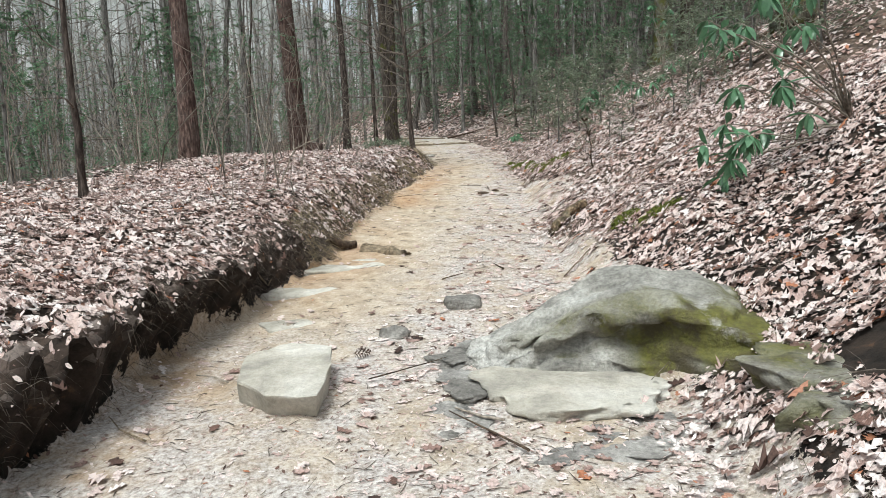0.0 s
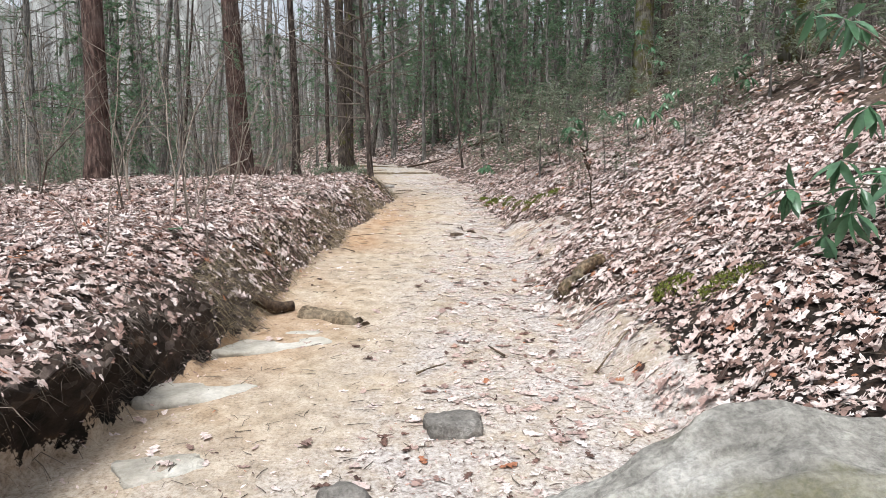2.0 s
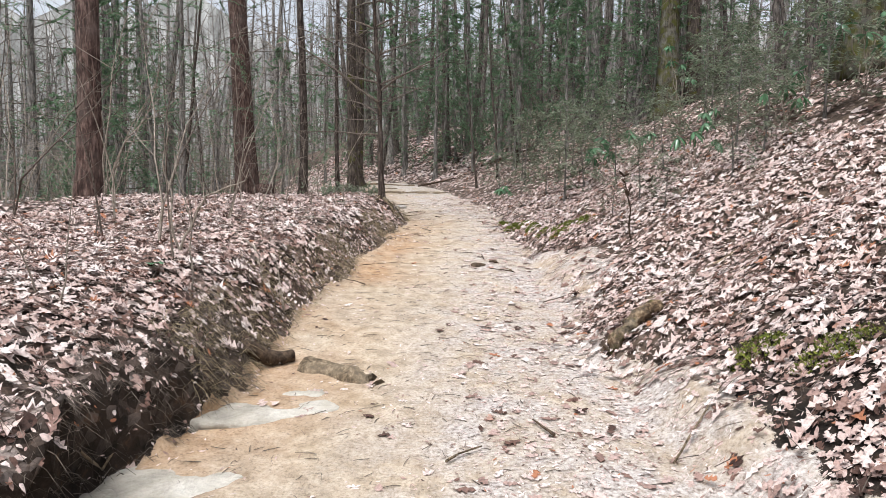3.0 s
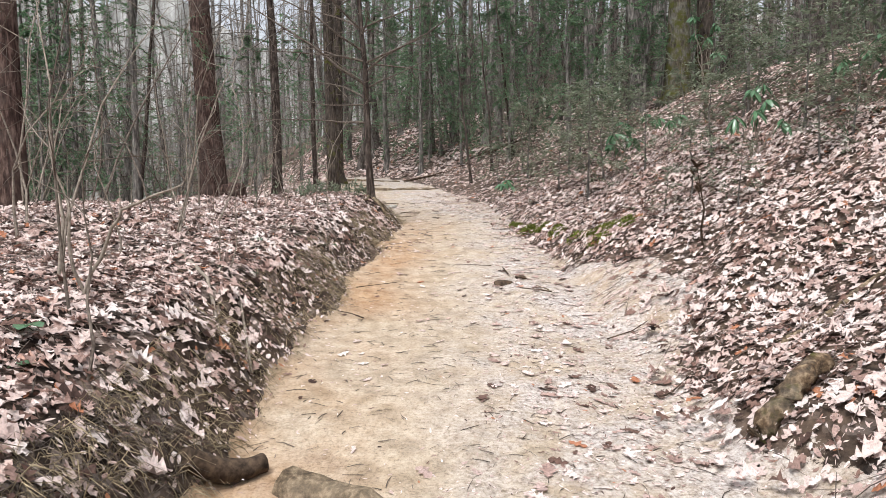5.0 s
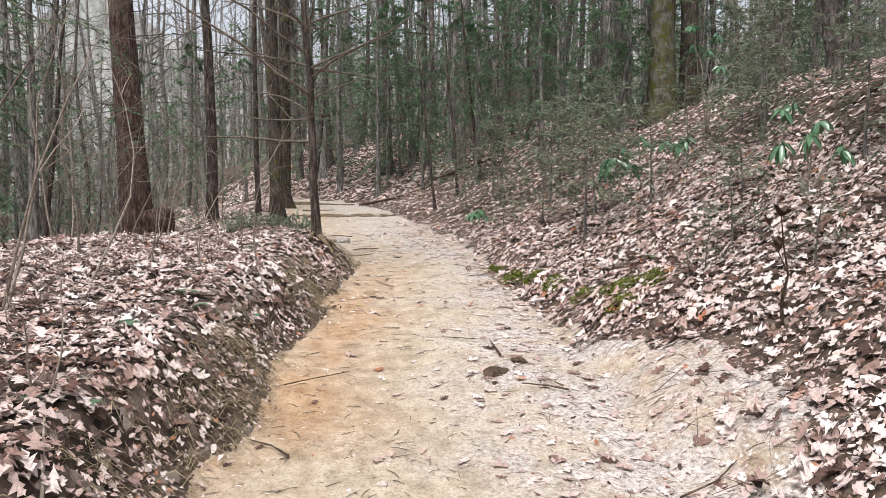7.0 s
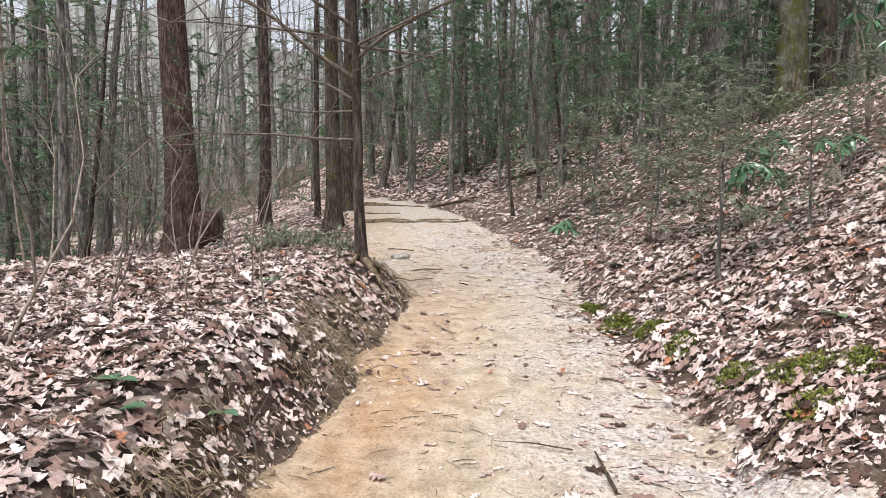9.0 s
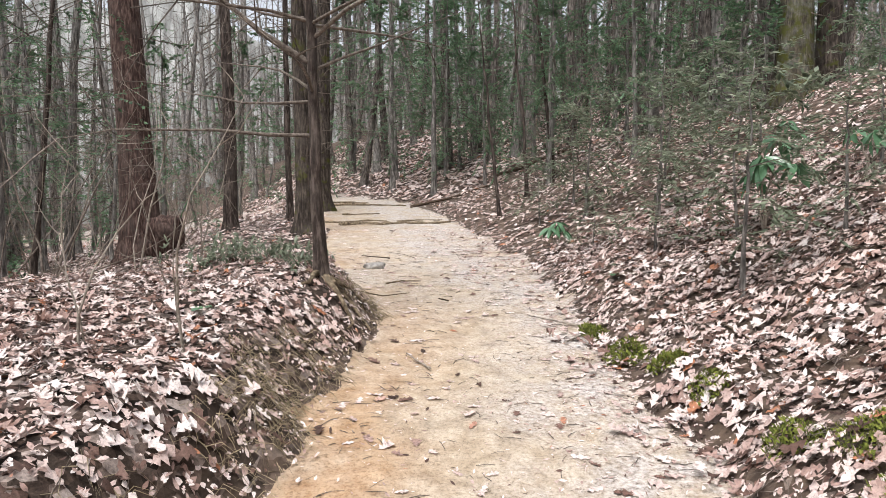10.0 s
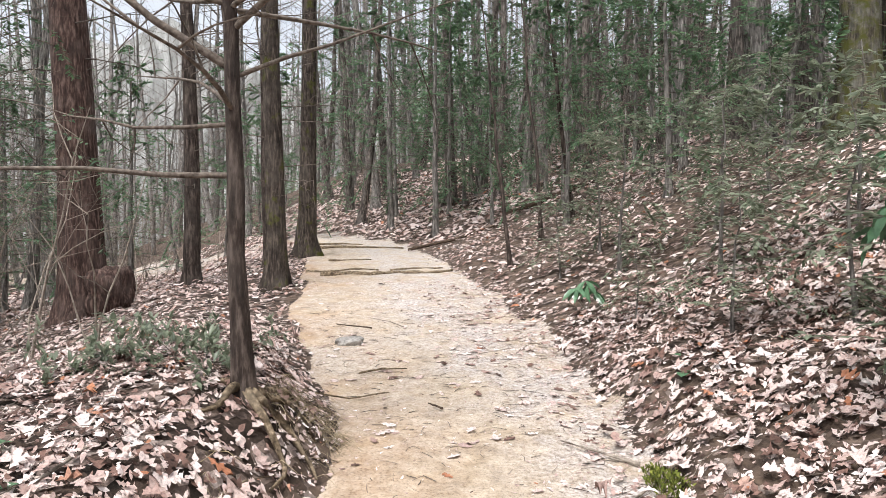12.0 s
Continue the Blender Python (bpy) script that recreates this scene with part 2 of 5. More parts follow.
def land(x, y, rough=True):
    """Height of the ground at x, y (arrays)."""
    x, y = np.asarray(x, float), np.asarray(y, float)
    wob = 0.16 * fbm(x * 0.0 + 3.1, y * 1.6, 5, 3) + 0.10 * fbm(x * 2.2, y * 2.2, 9, 3)
    xl, xr = trail_left(y) + wob, trail_right(y) + wob
    z = trail_z(y) + 0 * x
    dl, dr = np.maximum(xl - x, 0), np.maximum(x - xr, 0)
    cut = np.interp(y, [0, 5, 7, 9, 11, 13, 15, 16.5, 19], [0.42, 0.40, 0.37, 0.37, 0.32, 0.36, 0.28, 0.17, 0.0])
    swell = np.interp(y, [0, 7, 10, 14, 16, 18, 22, 26], [0.56, 0.49, 0.32, 0.20, 0.25, 0.16, -0.12, -0.24])
    z = z + cut * step(0.02, np.interp(y, [5.4, 7.0, 9, 13], [0.13, 0.30, 0.50, 0.52]), dl) + swell * (1 - np.exp(-dl / 0.9))
    fall = np.interp(y, [0, 10, 14, 16, 18, 22], [-8.5, -7.0, -4.0, -1.8, -1.65, -2.8])
    f = np.maximum(fall - x, 0)
    z = z - 4.0 * (1 - np.exp(-f * f / (6 + 13 * f)))
    lip = np.interp(y, [0, 8, 9.2, 11, 14, 18], [0.06, 0.05, 0.0, 0.06, 0.05, 0.02])
    near, steep = np.interp(y, [7.5, 8.5, 9.3, 10.5, 12, 15, 22, 30], [0.50, 0.48, 0.36, 0.49, 0.47, 0.37, 0.28, 0.20]), np.interp(y, [12, 15, 20, 28, 36], [0.49, 0.52, 0.50, 0.34, 0.26])
    z = z + lip * step(0, 0.35, dr) + near * np.minimum(dr, 1.8) + steep * np.clip(dr - 1.8, 0, 4.2) + 4.0 * (1 - np.exp(-np.maximum(dr - 6, 0) * 0.08))
    if rough:
        on = np.clip(1 - np.maximum(dl, dr) / 0.3, 0, 1)
        z = z + (0.03 + np.where(x < 0, 0.09, 0.14) * (1 - on)) * fbm(x * 0.9, y * 0.9, 21, 4) + 0.018 * fbm(x * 6, y * 6, 31, 3)
        z = z + 0.16 * np.exp(-((dl - 0.12) / 0.14) ** 2) * (dl > 0) * np.minimum(cut * 3, 1) * np.interp(y, [7, 9], [2.0, 1.0]) * fbm(x * 6, y * 6, 91, 4)
    return z


def overhang(x, y):
    """How far the cut bank leans out over the trail (upper part) or is hollowed (lower part)."""
    wob = 0.16 * fbm(x * 0.0 + 3.1, y * 1.6, 5, 3) + 0.10 * fbm(x * 2.2, y * 2.2, 9, 3)
    dl = trail_left(y) + wob - x
    out = np.interp(y, [0, 5.3, 6.4, 7.5], [0.26, 0.24, 0.08, 0.0])
    return out * (step(0.03, 0.15, dl) * np.exp(-np.maximum(dl - 0.16, 0) / 0.35) * 0.9 - 0.7 * np.exp(-((dl - 0.02) / 0.08) ** 2))


def gz(x, y):
    return float(land(np.array([x]), np.array([y]))[0])


# ---- mesh helpers ----
class Shape:
    """Collects vertices and faces of one mesh."""

    def __init__(self):
        self.v, self.f = [], []

    def tube(self, pts, radii, sides=6, cap=True, squash=None):
        base = len(self.v)
        pts = [Vector(p) for p in pts]
        for i, (p, r) in enumerate(zip(pts, radii)):
            d = (pts[min(i + 1, len(pts) - 1)] - pts[max(i - 1, 0)]).normalized()
            a = d.orthogonal().normalized() if abs(d.z) < 0.95 else (Vector((1, 0, 0)) - d * d.x).normalized()
            c = d.cross(a)
            for k in range(sides):
                t = 2 * math.pi * k / sides
                rr = r if squash is None else r * squash(i, t)
                self.v.append(p + a * (rr * math.cos(t)) + c * (rr * math.sin(t)))
        for i in range(len(pts) - 1):
            for k in range(sides):
                a, b = base + i * sides + k, base + i * sides + (k + 1) % sides
                self.f.append((a, b, b + sides, a + sides))
        if cap:
            self.f.append(tuple(base + (len(pts) - 1) * sides + k for k in range(sides)))
            self.f.append(tuple(base + k for k in reversed(range(sides))))

    def leaf(self, p, way, up, length, width, fold=0.25, droop=0.15):
        """A pointed leaf of six faces, folded along its midrib."""
        way = way.normalized()
        side = way.cross(up)
        side = side.normalized() if side.length > 1e-4 else way.orthogonal().normalized()
        nrm = side.cross(way)
        b = len(self.v)
        for s, w in ((0, 0.0), (0.35, 0.9), (0.7, 0.8), (1.0, 0.0)):
            c = p + way * (length * s) - nrm * (droop * length * s * s)
            if w == 0:
                self.v.append(c)
            else:
                e = nrm * (fold * width * w * 0.5)
                self.v.extend((c - side * (width * w * 0.5) + e, c, c + side * (width * w * 0.5) + e))
        self.f.extend(((b, b + 2, b + 1), (b, b + 3, b + 2), (b + 1, b + 2, b + 5, b + 4), (b + 2, b + 3, b + 6, b + 5), (b + 4, b + 5, b + 7), (b + 5, b + 6, b + 7)))

    def flake(self, p, way, side, length, width):
        b = len(self.v)
        self.v.extend((p, p + way * (length * 0.5) - side * (width * 0.5), p + way * length, p + way * (length * 0.5) + side * (width * 0.5)))
        self.f.append((b, b + 1, b + 2, b + 3))

    def mesh(self, name, mat, smooth=True):
        me = bpy.data.meshes.new(name)
        me.from_pydata([tuple(v) for v in self.v], [], self.f)
        for m in mat if isinstance(mat, list) else [mat]:
            me.materials.append(m)
        if isinstance(mat, list):
            me.polygons.foreach_set("material_index", [0 if i < self.split else 1 for i in range(len(self.f))])
        if smooth:
            me.polygons.foreach_set("use_smooth", [True] * len(me.polygons))
        me.update()
        return me


def joined(a, b):
    """One shape of two; the second takes the second material."""
    s = Shape()
    s.v, s.split = a.v + b.v, len(a.f)
    s.f = a.f + [tuple(i + len(a.v) for i in f) for f in b.f]
    return s


def part(name, shape, mat, parent, label="", smooth=True):
    ob = new(name, shape.mesh(name, mat, smooth))
    ob.parent = parent
    return tagged(ob, label=label)


def thing(name, at, label, category, group="", kind="", turn=0.0):
    ob = new(name)
    ob.empty_display_size = 0.1
    ob.matrix_basis = pose(*at, 0, 0, turn)
    return tagged(ob, label, category, group, kind)


def arrays_mesh(name, verts, faces, mat, smooth=True):
    """A mesh from numpy arrays; all faces have as many corners as faces has columns."""
    me = bpy.data.meshes.new(name)
    k = faces.shape[1]
    me.vertices.add(len(verts))
    me.vertices.foreach_set("co", verts.astype(np.float32).ravel())
    me.loops.add(faces.size)
    me.loops.foreach_set("vertex_index", faces.astype(np.int32).ravel())
    me.polygons.add(len(faces))
    me.polygons.foreach_set("loop_start", np.arange(0, faces.size, k, dtype=np.int32))
    me.polygons.foreach_set("use_smooth", np.full(len(faces), smooth))
    me.materials.append(mat)
    me.update(calc_edges=True)
    return me


def attribute(me, name, values):
    a = me.attributes.new(name, "FLOAT", "POINT")
    a.data.foreach_set("value", values.astype(np.float32).ravel())


# ---- the ground, one sheet to the horizon ----
def spread(lo, a, b, hi, fine, growth=1.13):
    mid = list(np.arange(a, b, fine))
    out, d, p = [], fine, b
    while p < hi:
        out.append(p)
        d *= growth
        p += d
    out.append(hi)
    inn, d, p = [], fine, a
    while p > lo:
        d *= growth
        p -= d
        inn.append(max(p, lo))
    return np.array(inn[::-1] + mid + out)


gx, gy = spread(-420, -3.4, 3.4, 420, 0.055), spread(-300, 1.6, 17, 420, 0.06)
GX, GY = np.meshgrid(gx, gy)
GZ = land(GX, GY)
nx, ny = len(gx), len(gy)
ii = (np.arange(ny - 1)[:, None] * nx + np.arange(nx - 1)[None, :]).ravel()
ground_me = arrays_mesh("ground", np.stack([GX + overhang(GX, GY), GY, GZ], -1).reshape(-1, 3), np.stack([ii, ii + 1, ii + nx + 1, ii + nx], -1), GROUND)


def worn_slope(y):
    """How much further the bare earth reaches up the slope where it has been trodden out."""
    return 0.72 * np.exp(-((y - 10.4) / 1.2) ** 2) + 0.25 * np.exp(-((y - 6.5) / 1.0) ** 2)


def trail_mask(x, y):
    wob = 0.16 * fbm(x * 0.0 + 3.1, y * 1.6, 5, 3) + 0.10 * fbm(x * 2.2, y * 2.2, 9, 3)
    return trail_left(y) + wob, trail_right(y) + wob


XL, XR = trail_mask(GX, GY)
rag = 0.22 * fbm(GX * 3, GY * 3, 41, 3)
attribute(ground_me, "trail", step(-0.10, 0.06, GX - XL + rag * 0.3) * (1 - step(-0.25, 0.25, GX - XR + rag - 0.2 * step(9, 7.5, GY) - worn_slope(GY))))
attribute(ground_me, "clay", np.clip(1.0 - (GX - XL) / 1.1, 0.12, 1) + 0.9 * np.exp(-((GX - XL - 0.32) / 0.26) ** 2) * np.interp(GY, [7, 10, 12, 15, 17], [0.0, 0.15, 0.6, 0.4, 0.0]) + 0.5 * step(0.1, 0.6, GX - XR + 0.4) * worn_slope(GY))
attribute(ground_me, "crumb", np.clip(0.15 + 0.95 * step(0.7, 1.9, GX - XL + rag) + 0.8 * step(6.0, 4.0, GY) + 0.35 * step(14, 18, GY), 0, 1))
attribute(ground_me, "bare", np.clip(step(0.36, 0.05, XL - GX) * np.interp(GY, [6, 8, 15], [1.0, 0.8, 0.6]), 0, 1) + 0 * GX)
# Brings in the shade-darkened soil along the overhanging first stretch.
attribute(ground_me, "undercut_shade", step(8.5, 6.5, GY) + 0 * GX)
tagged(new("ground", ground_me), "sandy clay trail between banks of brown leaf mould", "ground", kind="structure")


# ---- trees ----
def rv(rng, s=1.0):
    return Vector((rng.uniform(-s, s), rng.uniform(-s, s), rng.uniform(-s, s)))


def limb(shape, rng, p, way, length, r, depth, sag=0.0, tips=None, sides=4, wander=0.22, side_shape=None):
    """A bent limb with side twigs; tips collects its ends."""
    n = 5 if depth == 2 else 4 if depth else 2
    pts, radii, q, d = [p], [r], p.copy(), way.normalized()
    for i in range(n):
        d = (d + rv(rng, wander) + Vector((0, 0, -sag))).normalized()
        q = q + d * (length / n)
        pts.append(q.copy())
        radii.append(r * (1 - 0.8 * (i + 1) / n))
        if depth and i >= 1 and i < 5 and rng.random() < 0.72:
            side = (d.cross(rv(rng)).normalized() + d * 0.8).normalized()
            limb(side_shape or shape, rng, q.copy(), side, length * rng.uniform(0.35, 0.6), r * 0.45, depth - 1, sag, tips, 3, wander)
    shape.tube(pts, radii, sides, cap=False)
    if tips is not None:
        tips.append((pts[-1], d, pts))
    return pts


def trunk_shape(rng, h, r, lean=(0.0, 0.0), sides=12, rings=16, flare=0.55, kink=0.03):
    """Tapered trunk with a flared, ridged foot; returns the shape and its axis."""
    s, axis, off = Shape(), [], Vector((0, 0, 0))
    ridges, ph = rng.choice((4, 5, 6)), rng.uniform(0, 6)
    zs = [-0.25, 0.0, 0.08, 0.2, 0.4, 0.8] + [0.8 + (h - 0.8) * (k / (rings - 5)) ** 1.1 for k in range(1, rings - 4)]
    radii = []
    for z in zs:
        t = max(z, 0) / h
        if z > 0.5:
            off = off + Vector((rng.uniform(-kink, kink), rng.uniform(-kink, kink), 0))
        axis.append(Vector((lean[0] * max(z, 0), lean[1] * max(z, 0), z)) + off)
        radii.append(r * ((1 - 0.85 * t) + flare * math.exp(-max(z, 0) / (0.9 * r + 0.08))))
    rough = [[rng.uniform(-0.07, 0.07) for _ in range(sides)] for _ in zs]

    def squash(i, t):
        foot = math.exp(-max(zs[i], 0) / (1.2 * r + 0.1))
        return 1 + 0.28 * foot * math.cos(ridges * t + ph) + rough[i][int(round(t / (2 * math.pi) * sides)) % sides]

    s.tube(axis, radii, sides, squash=squash)
    return s, axis, radii


def along(axis, z):
    for a, b in zip(axis, axis[1:]):
        if b.z >= z:
            return a.lerp(b, (z - a.z) / max(b.z - a.z, 1e-6))
    return axis[-1].copy()


def needles_on(shape, rng, pts, count, size, flat=0.5):
    """Short flat sprays of needles along a twig."""
    for _ in range(count):
        i = rng.randrange(len(pts) - 1)
        p = pts[i].lerp(pts[i + 1], rng.random())
        d = (pts[i + 1] - pts[i]).normalized()
        side = d.cross(Vector((0, 0, 1)))
        if side.length < 1e-3:
            side = Vector((1, 0, 0))
        side = side.normalized() * rng.choice((-1, 1))
        w = (side + d * rng.uniform(0.2, 1.0) + Vector((0, 0, rng.uniform(-flat, flat * 0.4)))).normalized()
        n = w.cross(Vector((rng.uniform(-0.5, 0.5), rng.uniform(-0.5, 0.5), 1))).normalized()
        shape.flake(p, w, n, size * rng.uniform(0.6, 1.3), size * rng.uniform(0.22, 0.42))


def bare_tree(name, at, h, r, bark_mat, seed, label, lean=(0, 0), low=0.45, limbs=9, group="", sides=12, dead=0, flare=0.55, kink=0.03):
    rng = random.Random(seed)
    ob = thing(name, at, label, "tree", group)
    s, axis, radii = trunk_shape(rng, h, r, lean, sides, flare=flare, kink=kink)
    part("trunk", s, bark_mat, ob)
    c = Shape()
    for k in range(limbs):
        z = h * (low + (0.97 - low) * (k + rng.random()) / limbs)
        a = rng.uniform(0, 2 * math.pi)
        up = rng.uniform(0.3, 0.9)
        limb(c, rng, along(axis, z), Vector((math.cos(a), math.sin(a), up)), h * rng.uniform(0.13, 0.24), r * 0.32 * (1.15 - z / h), 2)
    for k in range(dead):
        z = h * rng.uniform(0.08, low)
        a = rng.uniform(0, 2 * math.pi)
        limb(c, rng, along(axis, z), Vector((math.cos(a), math.sin(a), rng.uniform(-0.2, 0.3))), rng.uniform(0.5, 1.7) * (1.5 if dead > 15 else 1), max(0.007, min(r * 0.07, 0.014)), 2 if dead > 15 else 1, 0.02)
    part("crown", c, TWIG, ob, "bare leafless branches")
    return ob


def hemlock(name, at, h, r, seed, label, low=0.06, group="", count=32, spread_=0.28, needles=44, size=0.13, lean=(0, 0), bark_mat=None, sides=9, green_mat=None):
    rng = random.Random(seed)
    ob = thing(name, at, label, "tree", group)
    s, axis, radii = trunk_shape(rng, h, r, lean, sides, rings=13)
    part("trunk", s, bark_mat or BARK_GREY, ob)
    limbs, green = Shape(), Shape()
    for k in range(count):
        t = low + (0.98 - low) * (k + rng.random()) / count
        a = k * 2.4 + rng.uniform(-0.4, 0.4)
        length = max(0.35, h * spread_ * (1.0 - t) ** 0.75 * rng.uniform(0.55, 1.1))
        tips = []
        limb(limbs, rng, along(axis, h * t), Vector((math.cos(a), math.sin(a), rng.uniform(0.0, 0.35))), length, max(min(0.008, 0.003 + r * 0.1), r * 0.16 * (1.1 - t)), 1, 0.07, tips, 4, 0.16)
        for _, _, pts in tips:
            needles_on(green, rng, pts, needles, size)
    part("crown", joined(limbs, green), [TWIG, green_mat or NEEDLES], ob, "thin branches with fine green needle sprays", smooth=False)
    return ob


def place(x, y, dz=0.0):
    return (x, y, gz(x, y) + dz)


# the trees that stand along the trail
bare_tree("pine_tree", place(-5.25, 13.93), 17, 0.20, BARK_RED, 11, "straight tree with dark reddish flaky bark on a leafy bank", low=0.5, dead=4)
old_tree = bare_tree("old_tree", place(-4.6, 22.0), 20, 0.32, BARK_RED, 12, "thick old tree with shaggy reddish bark and a burl", lean=(-0.055, 0), low=0.45, dead=26, kink=0.05)
bare_tree("dark_tree", place(-3.13, 22.25), 14, 0.125, BARK_WET, 13, "slim dark-barked tree with bare branches", lean=(-0.03, 0), dead=22)
bare_tree("dark_tree", place(-1.68, 21.4), 16, 0.15, BARK_FOOT, 14, "dark tree with a mossy foot beside the trail", lean=(-0.012, 0), dead=18)
bare_tree("dark_tree", place(-1.85, 25.4), 17, 0.185, BARK_FOOT, 15, "straight dark tree at the bend of the trail", dead=6)
bare_tree("dark_tree", place(-2.35, 24.0), 13, 0.07, BARK_WET, 16, "thin dark tree close to a thicker one", dead=18)
bare_tree("mossy_tree", place(7.0, 21.5), 17, 0.29, BARK_MOSS, 17, "tree with a thickly mossed trunk on the slope", lean=(0.01, 0), dead=6)
bare_tree("sapling", place(-6.45, 21.8), 9, 0.06, BARK_WET, 20, "thin dark leaning sapling below the trail", lean=(0.10, 0), dead=6)
bare_tree("sapling", place(1.79, 22.0), 4.5, 0.035, BARK_WET, 21, "thin dark sapling at the foot of the slope", lean=(-0.12, 0), low=0.3, dead=4)
bare_tree("sapling", place(2.6, 23.6), 5.5, 0.04, BARK_WET, 22, "thin dark sapling at the foot of the slope", lean=(-0.08, 0), low=0.3, dead=4)
bare_tree("sapling", place(3.4, 24.6), 7, 0.05, BARK_WET, 23, "thin dark sapling on the leafy slope", lean=(-0.1, 0), low=0.3, dead=5)
bare_tree("mossy_tree", place(7.9, 21.9), 15, 0.22, BARK_FOOT, 18, "brown tree beside a mossy one on the slope", lean=(-0.03, 0), dead=6)
bare_tree("mossy_tree", place(7.2, 13.8), 15, 0.30, BARK_MOSS, 24, "thick mossy tree at the crest of the slope", dead=4)
bare_tree("small_tree", place(-4.0, 7.4), 5, 0.045, BARK_WET, 19, "small dark tree with crooked twigs on the bank", low=0.2, limbs=10, dead=3)

for k, (x, y, r) in enumerate(((6.6, 27.2, 0.17), (7.4, 30.0, 0.15), (7.9, 27.4, 0.15), (8.8, 28.2, 0.16), (9.9, 27.6, 0.18), (5.3, 30.5, 0.14), (4.3, 32.5, 0.17), (10.9, 30.0, 0.17), (1.6, 33.5, 0.19))):
    bare_tree("slope_tree", place(x, y), 16 + k % 3, r, BARK_DARK if k % 3 else BARK_GREY, 700 + k, "tall bare tree with furrowed brown-grey bark on the slope", lean=(-0.03 + 0.02 * (k % 4), 0), group="slope trees", sides=10, dead=14, kink=0.07)


def whorled_sapling(at):
    """The bare sapling whose branches leave it in whorls."""
    rng = random.Random(5)
    ob = thing("sapling", at, "slender bare sapling with dark smooth bark and whorled branches", "tree")
    s, axis, radii = trunk_shape(rng, 7.0, 0.055, (-0.045, 0.0), 10, 18, 0.6, 0.03)
    part("trunk", s, BARK_WET, ob)
    twigs = Shape()
    for z, n in ((1.55, 2), (2.15, 4), (2.6, 5), (3.1, 5), (3.6, 5), (4.1, 5), (4.7, 5), (5.3, 4), (6.0, 4)):
        for k in range(n):
            a = 2 * math.pi * (k + rng.uniform(-0.2, 0.2)) / n + z
            c = Shape()
            limb(c, rng, along(axis, z + rng.uniform(-0.05, 0.05)), Vector((math.cos(a), math.sin(a), rng.uniform(0.1, 0.5))), rng.uniform(1.3, 2.3) * (1.2 - z / 9), 0.017, 2, 0.03, None, 5, 0.12, twigs)
            part("branch", c, TWIG, ob)
    for z, way, ln, rr in ((1.22, (-1, 0.05, 0.15), 1.9, 0.018), (1.8, (-1, -0.05, 0.8), 2.4, 0.026), (1.5, (-0.9, 0.4, 0.2), 1.7, 0.014), (2.0, (0.9, -0.2, 0.6), 1.9, 0.02), (1.75, (0.8, 0.5, 0.35), 1.6, 0.014), (2.3, (-0.9, -0.3, 0.35), 2.2, 0.018)):
        c = Shape()
        limb(c, rng, along(axis, z), Vector(way), ln, rr, 2, 0.01, None, 6, 0.2, twigs)
        part("branch", c, TWIG, ob)
    part("crown", twigs, TWIG, ob, "fine bare twigs")
    for a, ln in ((-0.5, 0.42), (-1.2, 0.55), (0.3, 0.35), (2.4, 0.3), (-2.2, 0.4)):
        pts = []
        for i in range(7):
            t = i / 6
            x, y = math.cos(a + 0.4 * math.sin(3 * t)) * (0.04 + ln * t), math.sin(a + 0.4 * math.sin(3 * t)) * (0.04 + ln * t)
            pts.append(Vector((x, y, gz(at[0] + x, at[1] + y) - at[2] + 0.03 * (1 - t) + 0.045)))
        root = Shape()
        root.tube(pts, [0.03 * (1 - 0.75 * i / 6) for i in range(7)], 6)
        part("root", root, LOG, ob, "pale bare root spilling down the bank")


whorled_sapling(place(-0.69, 15.42))


hemlock("hemlock_tree", place(-5.6, 19.4), 10, 0.09, 25, "hemlock with green boughs spread over the bank", low=0.2, count=46, spread_=0.34, needles=46, size=0.10)
hemlock("hemlock_tree", place(0.9, 28.6), 9, 0.08, 28, "slim hemlock with green boughs beyond the bend", low=0.2, count=44, spread_=0.32, needles=46, size=0.10)
hemlock("hemlock_tree", place(5.6, 24.6), 9, 0.08, 29, "slim hemlock with green boughs on the slope", low=0.22, count=40, spread_=0.3, needles=46, size=0.10)
hemlock("hemlock_tree", place(3.6, 26.0), 11, 0.10, 26, "hemlock with feathery boughs above the slope", low=0.2, count=50, spread_=0.32, needles=46, size=0.11)
hemlock("hemlock_tree", place(-0.3, 31.5), 11, 0.10, 27, "hemlock with feathery boughs beyond the bend", low=0.15, count=50, spread_=0.32, needles=46, size=0.11)


